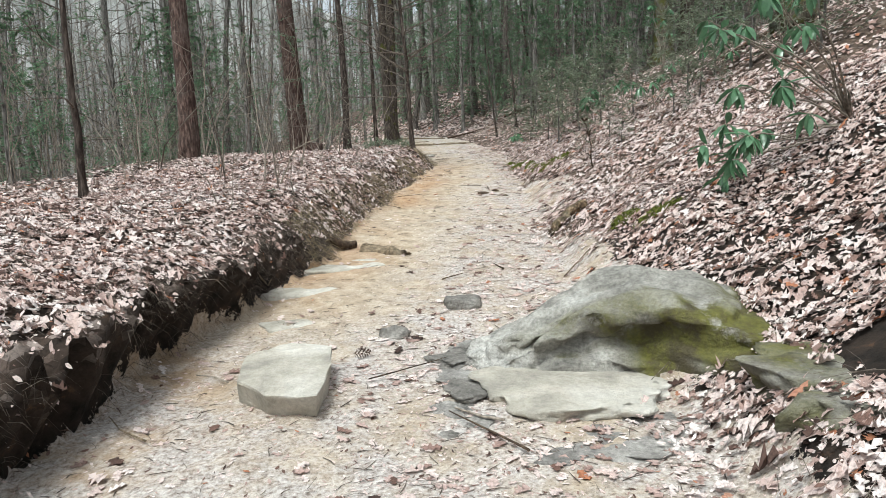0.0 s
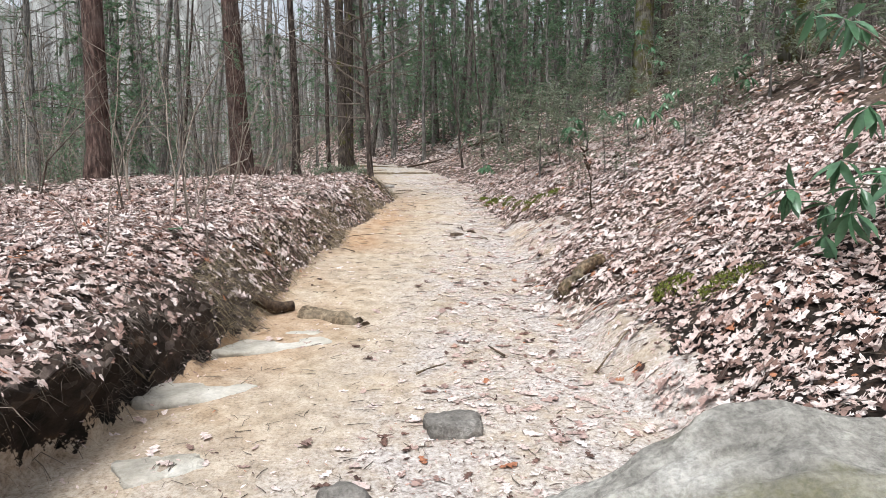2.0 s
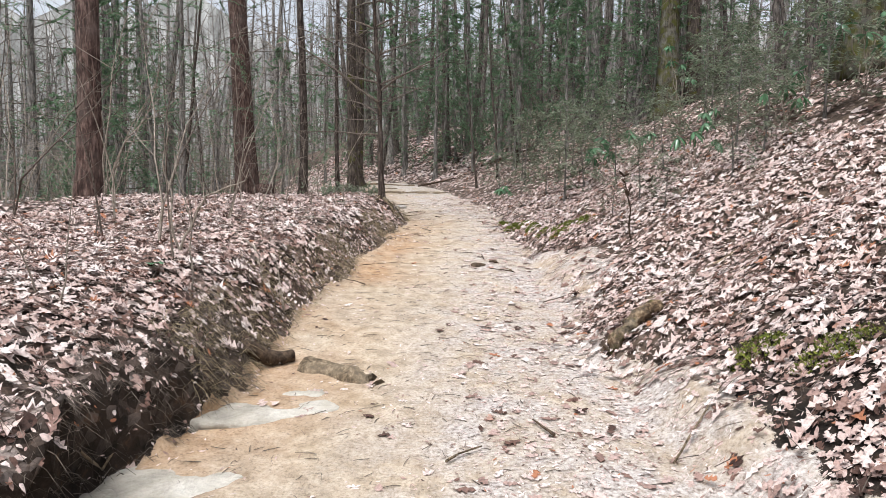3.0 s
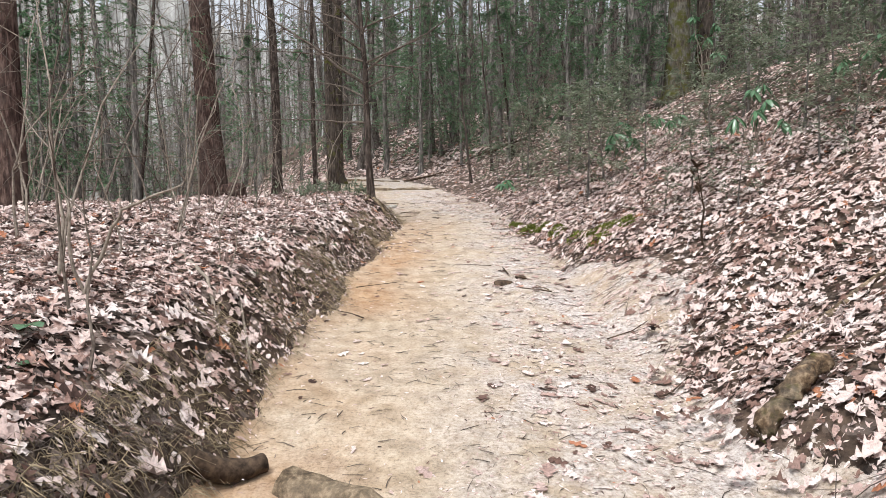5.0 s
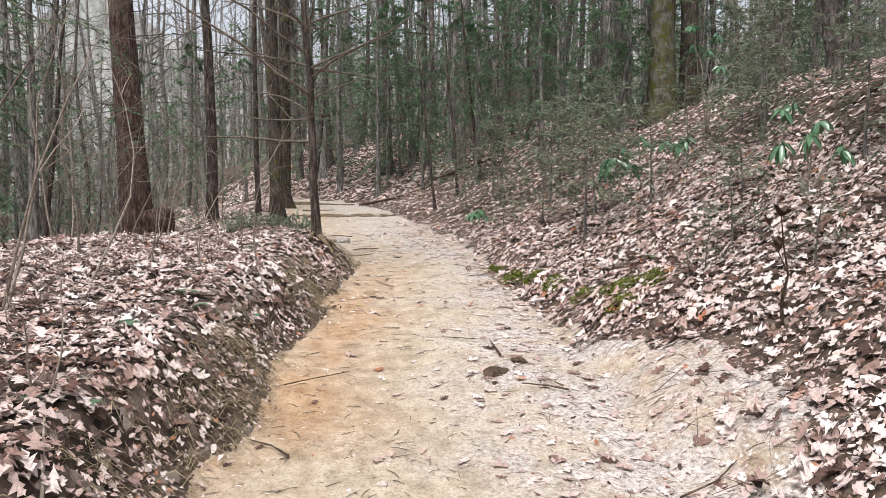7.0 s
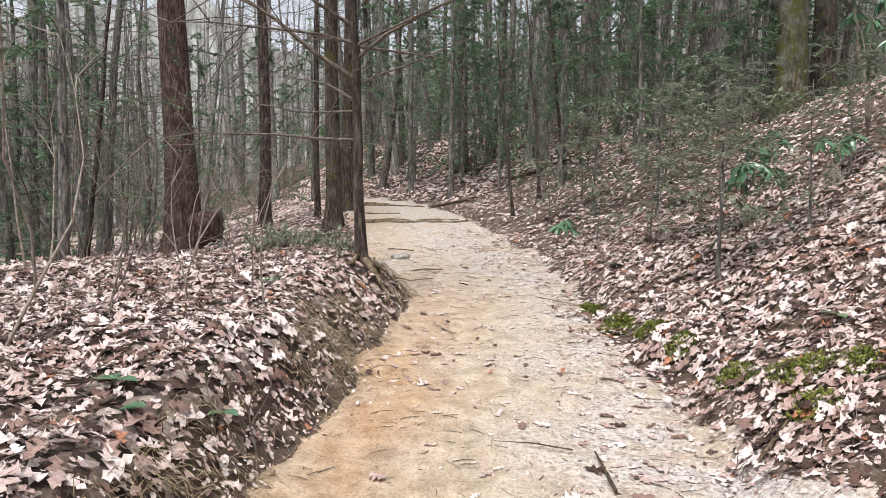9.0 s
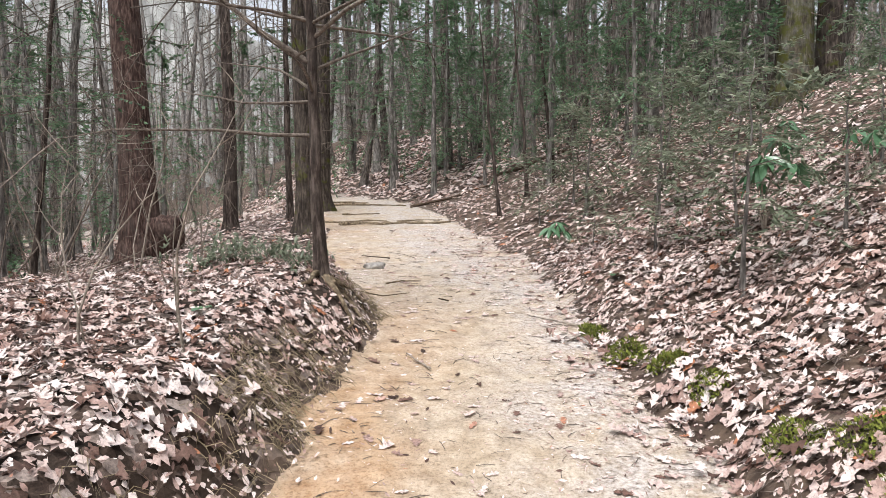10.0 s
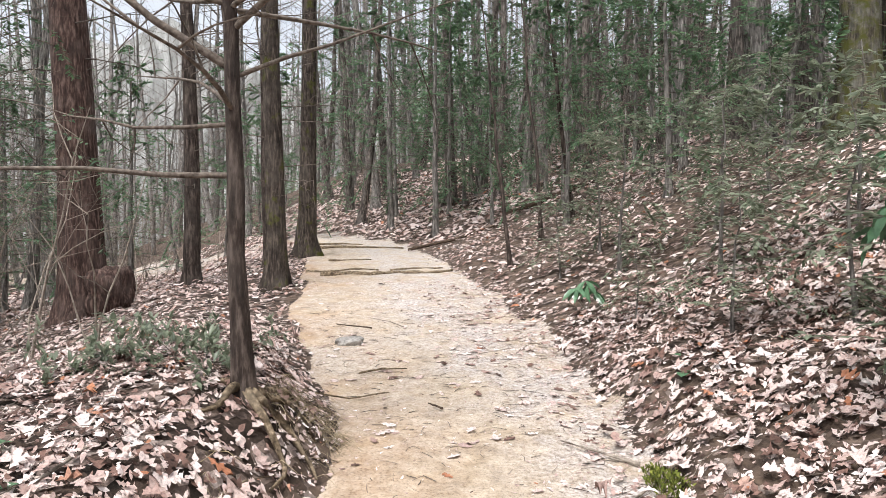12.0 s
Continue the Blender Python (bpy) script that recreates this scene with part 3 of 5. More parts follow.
# ---- the woods behind, singly out to about fifty metres ----
protos = [
    bare_tree("hardwood_tree", place(-13, 33), 19, 0.17, BARK_GREY, 31, "grey-barked bare tree in the winter woods", group="woodland trees", sides=9, limbs=8, dead=16, kink=0.07),
    bare_tree("hardwood_tree", place(8, 27), 17, 0.14, BARK_DARK, 32, "dark-barked bare tree in the winter woods", group="woodland trees", sides=9, limbs=8, dead=17, kink=0.09),
    bare_tree("hardwood_tree", place(-12, 30), 21, 0.22, BARK_GREY, 33, "stout grey bare tree in the winter woods", group="woodland trees", sides=9, limbs=8, dead=12, kink=0.07),
    bare_tree("hardwood_tree", place(4, 33), 13, 0.075, BARK_DARK, 34, "thin bare tree in the winter woods", group="woodland trees", sides=7, limbs=9, dead=20, kink=0.12),
    bare_tree("hardwood_tree", place(-7, 33), 10, 0.05, BARK_GREY, 35, "thin pale bare tree in the winter woods", group="woodland trees", sides=7, limbs=9, low=0.25, dead=20, kink=0.13),
    hemlock("hemlock_tree", place(2.6, 34), 12, 0.13, 36, "evergreen hemlock with fine drooping branches", group="woodland evergreens", low=0.12),
    hemlock("hemlock_tree", place(6.5, 30), 7, 0.07, 37, "young evergreen hemlock with feathery branches", group="woodland evergreens", low=0.08),
    hemlock("hemlock_tree", place(-12.5, 26), 16, 0.17, 38, "tall evergreen hemlock with high green boughs", group="woodland evergreens", low=0.2, count=40),
]
rng = random.Random(77)
spots = [(p.location.x, p.location.y) for p in protos] + [(-5.25, 13.9), (-4.6, 22), (-3.2, 22.4), (-1.7, 21.4), (-6.45, 21.8), (-1.85, 25.4), (7.0, 21.5), (7.9, 21.9), (-0.7, 15.4)]
made = 0
for _ in range(9000):
    if made >= 400:
        break
    x, y = rng.uniform(-34, 34), rng.uniform(-12, 52)
    l, r = float(trail_left(np.array([y]))[0]), float(trail_right(np.array([y]))[0])
    if l - 1.6 < x < r + 1.2 or (y < 20 and -6.8 < x < 7.2) or (y < 6 and abs(x) < 12 and y > -8):
        continue
    if min((x - a) ** 2 + (y - b) ** 2 for a, b in spots) < (1.0 if y > 22 else 2.2):
        continue
    if 22 < y < 27 and -5.5 < x < 2.6 or 18 < y < 30 and 0.5 < x < 6.4:
        continue
    if x < -3 and y < 27 and rng.random() < 0.6:
        continue
    ever = rng.random() < (0.3 if x > 6 and y < 36 else 0.56 if x > -4 and y > 23 else 0.2)
    proto = protos[rng.choice((5, 6, 6) if x < -3 and y < 27 else (5, 6, 6, 7))] if ever else protos[rng.choice((3, 4, 4, 4) if x < -3 and y < 27 else (0, 2, 3, 4, 4) if x < -4 else (1, 1, 3, 3, 1, 0))]
    spots.append((x, y))
    k = rng.uniform(0.8, 1.2)
    copy_thing(proto, pose(x, y, gz(x, y) - 0.05, rng.uniform(-5, 5), rng.uniform(-5, 5), rng.uniform(0, 360)) @ Matrix.Diagonal((k, k, rng.uniform(0.85, 1.15), 1)))
    made += 1


def far_woods():
    """Trunks too far off to count."""
    rng = random.Random(8)
    s = Shape()
    at = [(rng.uniform(0, 2 * math.pi), rng.uniform(44, 105)) for _ in range(2500)]
    xs, ys = np.array([d * math.sin(a) for a, d in at]), np.array([10 + d * math.cos(a) for a, d in at])
    for x, y, z in zip(xs.tolist(), ys.tolist(), (land(xs, ys) - 0.3).tolist()):
        h, r = rng.uniform(13, 22), rng.uniform(0.06, 0.24)
        lx, ly = rng.uniform(-1.3, 1.3), rng.uniform(-1.3, 1.3)
        bend = [(rng.uniform(-0.22, 0.22), rng.uniform(-0.22, 0.22)) for _ in range(5)]
        s.tube([(x + lx * t + bx, y + ly * t + by, z + h * t) for t, (bx, by) in zip((0, 0.15, 0.35, 0.6, 1), bend)], [r, r * 0.9, r * 0.75, r * 0.5, r * 0.15], 5, cap=False)
        for _ in range(12):
            t = rng.uniform(0.12, 0.95)
            b, ln = rng.uniform(0, 6.28), rng.uniform(1.5, 4.0)
            p = Vector((x + lx * t, y + ly * t, z + h * t))
            s.tube([p, p + Vector((math.cos(b) * ln, math.sin(b) * ln, ln * 0.6))], [r * 0.25, 0.01], 3, cap=False)
    tagged(new("far_woods", s.mesh("far_woods", BARK_HAZED)), "dense winter woods far off, haze put into the grey bark", "woods", kind="stuff")


far_woods()


def far_evergreens():
    """Green boughs between the far trunks."""
    rng = random.Random(9)
    s = Shape()
    for _ in range(420):
        a, d = rng.uniform(0, 2 * math.pi), rng.uniform(42, 90)
        x, y = d * math.sin(a), 10 + d * math.cos(a)
        z, h = gz(x, y), rng.uniform(5, 15)
        for _ in range(240):
            t = rng.random() ** 0.8
            b, k = rng.uniform(0, 6.28), rng.uniform(0.1, 1) * (1 - t) * h * 0.26 + 0.2
            p = Vector((x + math.cos(b) * k, y + math.sin(b) * k, z + h * (0.08 + 0.92 * t)))
            w = Vector((math.cos(b), math.sin(b), rng.uniform(-0.5, 0.1)))
            s.flake(p, w, w.cross(rv(rng)).normalized(), rng.uniform(0.3, 0.7), rng.uniform(0.07, 0.2))
    tagged(new("far_evergreens", s.mesh("far_evergreens", NEEDLES, False)), "green hemlock boughs among the far trunks", "woods", kind="stuff")


far_evergreens()


def backdrop():
    m, n, l, b = material("haze_painted_woods", 1.0)
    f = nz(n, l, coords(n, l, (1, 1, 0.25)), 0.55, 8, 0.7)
    # Distance haze is put into these pale greys.
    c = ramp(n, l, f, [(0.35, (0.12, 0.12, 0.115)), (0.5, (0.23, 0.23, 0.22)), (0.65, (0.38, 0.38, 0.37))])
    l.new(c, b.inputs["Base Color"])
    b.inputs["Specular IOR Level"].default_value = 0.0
    # The ring glows a little, standing in for light scattered by haze.
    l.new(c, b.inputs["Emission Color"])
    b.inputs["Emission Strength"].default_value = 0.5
    N = 96
    s = Shape()
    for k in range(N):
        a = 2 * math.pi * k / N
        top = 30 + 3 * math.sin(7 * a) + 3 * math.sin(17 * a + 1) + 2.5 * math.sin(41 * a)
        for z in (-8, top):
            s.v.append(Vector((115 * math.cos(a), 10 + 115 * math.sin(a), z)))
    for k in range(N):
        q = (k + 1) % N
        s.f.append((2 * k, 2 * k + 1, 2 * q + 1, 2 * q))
    tagged(new("backdrop", s.mesh("backdrop", m)), "faintly glowing backdrop of far woods with haze painted into its greys", "backdrop", kind="structure")


backdrop()


# ---- rocks ----
def stone(name, at, size, seed, mat, label, rough=0.18, flat=0.0, turn=0.0, group="", detail=4, tilt=(0, 0), moss_to=None):
    """A weathered rock: a ball pushed into an uneven, partly flattened block."""
    bm = bmesh.new()
    bmesh.ops.create_icosphere(bm, subdivisions=detail, radius=1.0)
    off = Vector((seed * 3.7, seed * 1.3, seed * 7.1))
    lay = bm.verts.layers.float.new("moss")
    rot = Euler((radians(tilt[0]), radians(tilt[1]), 0)).to_matrix()
    for v in bm.verts:
        d = v.co.normalized()
        k = 1 + rough * noise.fractal(d * 1.3 + off, 0.9, 2.0, 4) * 1.6 + rough * 0.25 * noise.noise(d * 6 + off)
        block = 1 / max(abs(d.x), abs(d.y), abs(d.z))
        p = d * k * (1 + (block - 1) * 0.45)
        if flat and p.z > flat:
            p.z = flat + (p.z - flat) * 0.18
        p = rot @ p
        v[lay] = 1.0 if moss_to is None else max(0.0, min(1.0, moss_to(p)))
        v.co = Vector((p.x * size[0], p.y * size[1], p.z * size[2]))
    me = bpy.data.meshes.new(name)
    bm.to_mesh(me)
    bm.free()
    me.materials.append(mat)
    me.polygons.foreach_set("use_smooth", [True] * len(me.polygons))
    ob = new(name, me)
    ob.matrix_basis = pose(*at, 0, 0, turn)
    return tagged(ob, label, "rock", group)


def slab(name, at, outline, thick, seed, mat, label, tilt=(0, 0), turn=0.0):
    """A broken flat slab with a sloping, chipped rim."""
    rng = random.Random(seed)
    bm = bmesh.new()
    top = [bm.verts.new((x, y, thick)) for x, y in outline]
    low = [bm.verts.new((x * (0.78 if x > 0 else 1.0) + rng.uniform(-0.02, 0.02), y * (0.66 if y < 0 else 1.0) + rng.uniform(-0.02, 0.02), -0.08)) for x, y in outline]
    bm.faces.new(top)
    for i in range(len(top)):
        j = (i + 1) % len(top)
        bm.faces.new((top[j], top[i], low[i], low[j]))
    bm.faces.new(low[::-1])
    bmesh.ops.bevel(bm, geom=bm.edges[:], offset=0.018, segments=2, profile=0.6, affect="EDGES")
    bmesh.ops.triangulate(bm, faces=bm.faces[:])
    bmesh.ops.subdivide_edges(bm, edges=[e for e in bm.edges if e.calc_length() > 0.08], cuts=3, use_grid_fill=True)
    for v in bm.verts:
        v.co += 0.014 * noise.noise_vector(v.co * 6 + Vector((seed, 0, 0))) + 0.006 * noise.noise_vector(v.co * 19)
    me = bpy.data.meshes.new(name)
    bm.to_mesh(me)
    bm.free()
    me.materials.append(mat)
    ob = new(name, me)
    ob.matrix_basis = pose(*at, tilt[0], tilt[1], turn)
    return tagged(ob, label, "rock")


# ---- rocks along the first stretch ----
def big_boulder():
    """The long dome beside the trail: a low nose on one end and a ledge broken into its flank."""
    bm = bmesh.new()
    bmesh.ops.create_icosphere(bm, subdivisions=6, radius=1.0)
    lay = bm.verts.layers.float.new("moss")
    off = Vector((4.2, 9.1, 0.7))
    for v in bm.verts:
        d = v.co.normalized()
        nose = float(step(-1.0, 0.15, d.x))
        x, y, z = d.x * (1.0 if d.x > 0 else 1.12), d.y * 0.52, d.z * (0.28 + 0.36 * nose)
        y -= 0.40 * float(step(-0.25, 0.5, d.x)) * float(step(0.2, -0.7, d.y))
        # ledge: the lower flank towards the trail is broken back under a lip
        face = float(step(0.35, -0.05, d.x)) * float(step(0.1, -0.35, d.y))
        jag = 0.16 * noise.noise(d * 3.1 + off) + 0.06 * noise.noise(d * 9 + off)
        under = float(step(0.62, 0.52, d.z + jag)) * float(step(-0.15, 0.1, d.z))
        k = 1 - 0.30 * face * under
        p = Vector((x * (1 - 0.10 * face * under), y * k, z))
        p += 0.065 * noise.noise_vector(d * 1.9 + off) + 0.05 * noise.noise_vector(d * 5.5 + off) + 0.016 * noise.noise_vector(Vector((d.x * 4, d.y * 4, d.z * 15)) + off) + 0.011 * noise.noise_vector(d * 15 + off) + 0.004 * noise.noise_vector(d * 40 + off)
        v[lay] = max(0.0, min(1.0, 1.15 * float(step(-0.35, 0.2, d.x + 0.5 * noise.noise(d * 4 + off))) * float(step(0.9, 0.55, d.z + 0.35 * noise.noise(d * 6 + off))) + 0.5 * float(step(0.0, -0.5, d.y)) * float(step(0.45, 0.7, d.z)) * float(step(0.95, 0.8, d.z))))
        v.co = p
    me = bpy.data.meshes.new("boulder")
    bm.to_mesh(me)
    bm.free()
    me.materials.append(ROCK_BIG)
    me.polygons.foreach_set("use_smooth", [True] * len(me.polygons))
    ob = new("boulder", me)
    ob.matrix_basis = pose(1.2, 4.42, 0.11, 0, 0, 4)
    return tagged(ob, "large grey boulder capped and streaked with olive moss", "rock")


big_boulder()
stone("boulder", (2.08, 3.0, 0.27), (0.58, 0.44, 0.33), 6, ROCK_BIG, "low grey boulder patched with yellow-green moss", 0.3, 0.55, -15, detail=5, moss_to=lambda p: 0.62 + 0.6 * noise.noise(p * 2.6))
stone("rock_shelf", (0.72, 3.92, 0.05), (0.62, 0.46, 0.20), 9, ROCK_PALE, "low pale grey rock shelf at a boulder's foot", 0.24, 0.55, -14, detail=5)
slab("stone_slab", (-1.0, 3.98, 0.11), [(-0.27, -0.16), (-0.34, 0.26), (-0.09, 0.50), (0.22, 0.35), (0.27, 0.0), (0.28, -0.50), (-0.04, -0.42)], 0.18, 4, ROCK_PALE, "flat pale tan stone slab lying loose on the trail", (3, -2), 0)
stone("rock_shelf", (1.0, 3.36, 0.0), (0.55, 0.28, 0.16), 12, ROCK_GREY, "low broken grey rock edge in front of a boulder", 0.34, 0.5, 8, detail=5)
for x, y, s, sd in ((0.06, 4.45, 0.16, 1), (0.02, 4.15, 0.13, 2), (0.10, 3.9, 0.15, 3), (0.0, 3.68, 0.11, 4), (0.2, 4.68, 0.13, 5), (0.14, 3.5, 0.10, 6), (-0.02, 3.4, 0.07, 7)):
    stone("rock", place(x, y, -0.02), (s * 1.15, s * 0.95, s * 0.5), 20 + sd, ROCK_DARK if sd % 2 else ROCK_GREY, "grey lumpy stone bedded in the trail beside a boulder", 0.3, 0.5, sd * 40, "stones at the boulder", 4)
stone("rock", place(0.13, 5.66, 0.0), (0.16, 0.12, 0.10), 31, ROCK_DARK, "rounded grey stone half sunk in the trail", 0.12, 0, 10, detail=4)
stone("rock", place(-0.42, 5.0, -0.01), (0.12, 0.085, 0.075), 32, ROCK_DARK, "small rough stone half sunk in the trail", 0.2, 0, -20, detail=3)
# Pale sand patches, modelled as flat stones set flush in the trail.
for x, y, sx, sy, a, sd in ((-1.12, 7.2, 0.48, 0.24, 20, 41), (-1.4, 6.35, 0.40, 0.24, 15, 42), (-0.98, 7.5, 0.2, 0.13, -10, 43), (-1.35, 5.4, 0.22, 0.2, 30, 44)):
    stone("flat_rock", place(x, y, -0.045), (sx, sy, 0.075), sd, ROCK_PALE, "pale sand patch on the trail, built as a flush stone", 0.1, 0.5, a, "flush pale rocks", 4)
stone("rock", place(-1.66, 6.1, 0.0), (0.09, 0.07, 0.06), 45, ROCK_PALE, "small buff stone at the foot of the bank", 0.15, 0, 0, detail=3)
stone("rock", place(-0.36, 18.15, 0.01), (0.13, 0.09, 0.05), 46, ROCK_GREY, "small stone lying on the trail", 0.15, 0, 0, detail=3)
stone("rock", place(0.68, 11.55, 0.0), (0.10, 0.06, 0.035), 47, ROT, "small dark clod lying on the trail", 0.25, 0, 30, detail=3)
stone("rock", place(0.9, 11.75, 0.0), (0.06, 0.05, 0.03), 48, ROT, "small dark clod lying on the trail", 0.25, 0, 0, detail=3)


burl = stone("burl", (0.42, -0.28, 0.42), (0.30, 0.26, 0.36), 51, BARK_RED, "", 0.25, detail=3)
del burl["category"]
burl.parent = old_tree


# ---- logs, roots and sticks ----
def log(name, pts, r, mat, label, seed, category="log", lump=0.12, sides=10, taper=0.7):
    rng = random.Random(seed)
    base = Vector(pts[0])
    s = Shape()
    n = 4 * (len(pts) - 1)
    line = []
    for i in range(n + 1):
        f = i / 4
        k = min(int(f), len(pts) - 2)
        line.append(Vector(pts[k]).lerp(Vector(pts[k + 1]), f - k) - base + rv(rng, r * 0.15))
    ph = [[rng.uniform(-lump, lump) for _ in range(sides)] for _ in line]
    s.tube(line, [r * (1 + rng.uniform(-0.1, 0.1)) * (1 - (1 - taper) * i / n) for i in range(n + 1)], sides, squash=lambda i, t: 1 + ph[i][int(round(t / (2 * math.pi) * sides)) % sides])
    ob = new(name, s.mesh(name, mat))
    ob.location = base
    return tagged(ob, label, category)


def lie(xy, up=0.0):
    return [(x, y, gz(x, y) + up) for x, y in xy]


log("log", lie([(-0.98, 7.95), (-0.7, 7.78), (-0.44, 7.6)], -0.025), 0.10, LOG, "short grey weathered log end set across the trail's edge", 1, taper=0.95)
log("log", lie([(-1.42, 7.85), (-1.25, 7.98), (-1.1, 8.06)], 0.05), 0.06, ROT, "dark rotten piece of log poking from the bank", 2, taper=0.8)
log("stump_root", [(1.28, 7.98, gz(1.28, 7.98) + 0.03), (1.42, 8.0, gz(1.42, 8.0) + 0.07), (1.56, 8.06, gz(1.56, 8.06) + 0.11), (1.70, 8.14, gz(1.70, 8.14) + 0.06)], 0.06, BARK_STUB, "brown rotted root stub with moss sticking out of leaves", 3, "root", 0.28, 12, 0.85)
log("branch", lie([(1.85, 8.75), (2.15, 8.85), (2.6, 9.0), (3.0, 9.1)], 0.03), 0.025, LOG, "bent dead branch lying on the leafy slope", 4, "branch")
log("fallen_log", lie([(6.0, 14.9), (6.7, 14.9), (7.4, 15.1)], 0.03), 0.07, ROT, "dark rotten log on the crest of the slope", 8)
log("fallen_log", lie([(2.6, 28.0), (3.9, 28.5), (5.2, 29.2)], 0.06), 0.07, ROT, "dark fallen log on the leafy hillside", 5)
log("fallen_log", lie([(0.2, 26.3), (1.2, 26.5), (2.4, 26.9)], 0.03), 0.035, ROT, "thin dark fallen pole on the leafy hillside", 6)
for k, (a, r) in enumerate((([(-1.2, 22.5), (-0.75, 22.75), (-0.4, 22.62), (0.05, 22.85), (0.5, 22.72), (0.95, 22.95)], 0.058), ([(-1.5, 22.95), (-1.0, 23.05), (-0.7, 23.3), (-0.3, 23.2)], 0.03), ([(-0.1, 23.1), (0.3, 23.35), (0.8, 23.3)], 0.025),
                            ([(-2.0, 26.8), (-1.5, 27.15), (-1.0, 27.0), (-0.5, 27.25), (0.1, 27.1)], 0.05), ([(-2.2, 27.9), (-1.4, 28.2), (-0.9, 28.0)], 0.04), ([(-1.3, 24.5), (-0.9, 24.7), (-0.5, 24.6)], 0.025))):
    log("tree_root", lie(a, 0.005), r, LOG, "worn tree root crossing the trail like a step", 20 + k, "root", 0.3, taper=0.45)
log("tree_root", lie([(-0.72, 15.5), (-0.55, 15.8), (-0.4, 16.0)], 0.02), 0.035, LOG, "thick pale root at the sapling's foot", 27, "root", taper=0.6)
rng = random.Random(44)
sticks = [(-1.5, 9.5, 110, 0.9), (-1.75, 7.6, 120, 1.1), (0.05, 6.5, 35, 0.25), (1.75, 12.1, 25, 0.5), (2.0, 12.9, 30, 0.6), (1.35, 9.9, 20, 0.4), (-1.05, 10.9, 75, 0.55), (0.0, 17.2, 15, 0.4), (-0.9, 14.1, -40, 0.6), (2.6, 8.3, 10, 0.7)]
for _ in range(70):
    y = rng.uniform(3, 20)
    lf, rt = float(trail_left(np.array([y]))[0]), float(trail_right(np.array([y]))[0])
    sticks.append((rng.choice((lf - rng.uniform(0.1, 2.2), rt + rng.uniform(0.0, 2.4), rng.uniform(lf, rt))), y, rng.uniform(0, 180), rng.uniform(0.15, 0.7)))
for k, (x, y, a, ln) in enumerate(sticks):
    u, v = math.cos(radians(a)) * ln / 2, math.sin(radians(a)) * ln / 2
    log("stick", lie([(x - u, y - v), (x + rng.uniform(-0.03, 0.03), y + rng.uniform(-0.03, 0.03)), (x + u, y + v)], 0.025), rng.uniform(0.004, 0.011), rng.choice((LOG, ROT, PALE_TWIG)), "dry fallen stick lying among leaves", 50 + k, "stick", 0.1, 5, 0.5)


def arching_branch(name, pts, r, mat, label):
    """A crooked bare branch with a few side twigs, rooted at its first point."""
    rng = random.Random(len(pts) * 7 + 1)
    base = Vector(pts[0])
    ob = thing(name, pts[0], label, "branch")
    line = []
    for a, b in zip(pts, pts[1:]):
        line += [Vector(a).lerp(Vector(b), k / 3) - base + rv(rng, 0.008) for k in range(3)]
    line.append(Vector(pts[-1]) - base)
    s, n = Shape(), len(line) - 1
    s.tube(line, [r * (1 - 0.75 * i / n) for i in range(n + 1)], 6)
    part("stem", s, mat, ob)
    for i in range(4, n, 2):
        way = (line[i + 1] - line[i]).normalized() + rv(rng, 0.9)
        twig = Shape()
        limb(twig, rng, line[i], way, rng.uniform(0.15, 0.4), r * 0.35, 0, 0.0, None, 4, 0.25)
        part("twig", twig, mat, ob)


arching_branch("arching_branch", [(-2.12, 8.55, gz(-2.12, 8.55) - 0.05), (-2.04, 8.56, 1.37), (-1.94, 8.56, 1.6), (-1.88, 8.56, 1.69), (-1.74, 8.56, 1.76), (-1.58, 8.55, 1.82), (-1.53, 8.55, 1.93)], 0.013, PALE_TWIG, "crooked pale bare branch arching out of dead leaves")
arching_branch("arching_branch", [(-2.1, 8.62, gz(-2.1, 8.62) - 0.05), (-2.16, 8.57, 1.5), (-2.16, 8.59, 1.72), (-2.24, 8.61, 1.96), (-2.2, 8.66, 2.25)], 0.011, PALE_TWIG, "crooked pale bare branch arching out of dead leaves")
log("dead_branch", [(-2.1, 10.25, gz(-2.1, 10.25) + 0.07), (-1.85, 9.8, gz(-1.85, 9.8) + 0.07), (-1.68, 9.4, gz(-1.68, 9.4) + 0.06), (-1.54, 9.1, gz(-1.54, 9.1) + 0.04)], 0.018, PALE_TWIG, "pale barkless dead branch lying on the leafy bank", 71, "branch", 0.12, 7, 0.6)


def pine_cone(at):
    s = Shape()
    rng = random.Random(3)
    for i in range(46):
        t = i / 46
        a = i * 2.4
        r = 0.032 * math.sin(math.pi * (0.12 + 0.8 * t))
        p = Vector((0.12 * (t - 0.5), r * 0.4 * math.cos(a), 0.03 + r * 0.4 * math.sin(a)))
        w = Vector((0.5, math.cos(a), math.sin(a)))
        s.leaf(p, w, Vector((1, 0, 0)), 0.012 + r * 0.8, 0.016)
    ob = new("pine_cone", s.mesh("pine_cone", ROT))
    ob.matrix_basis = pose(*at, 0, 0, 25)
    tagged(ob, "dark open pine cone lying on the trail", "pine cone")


pine_cone(place(-0.62, 4.55, 0.01))


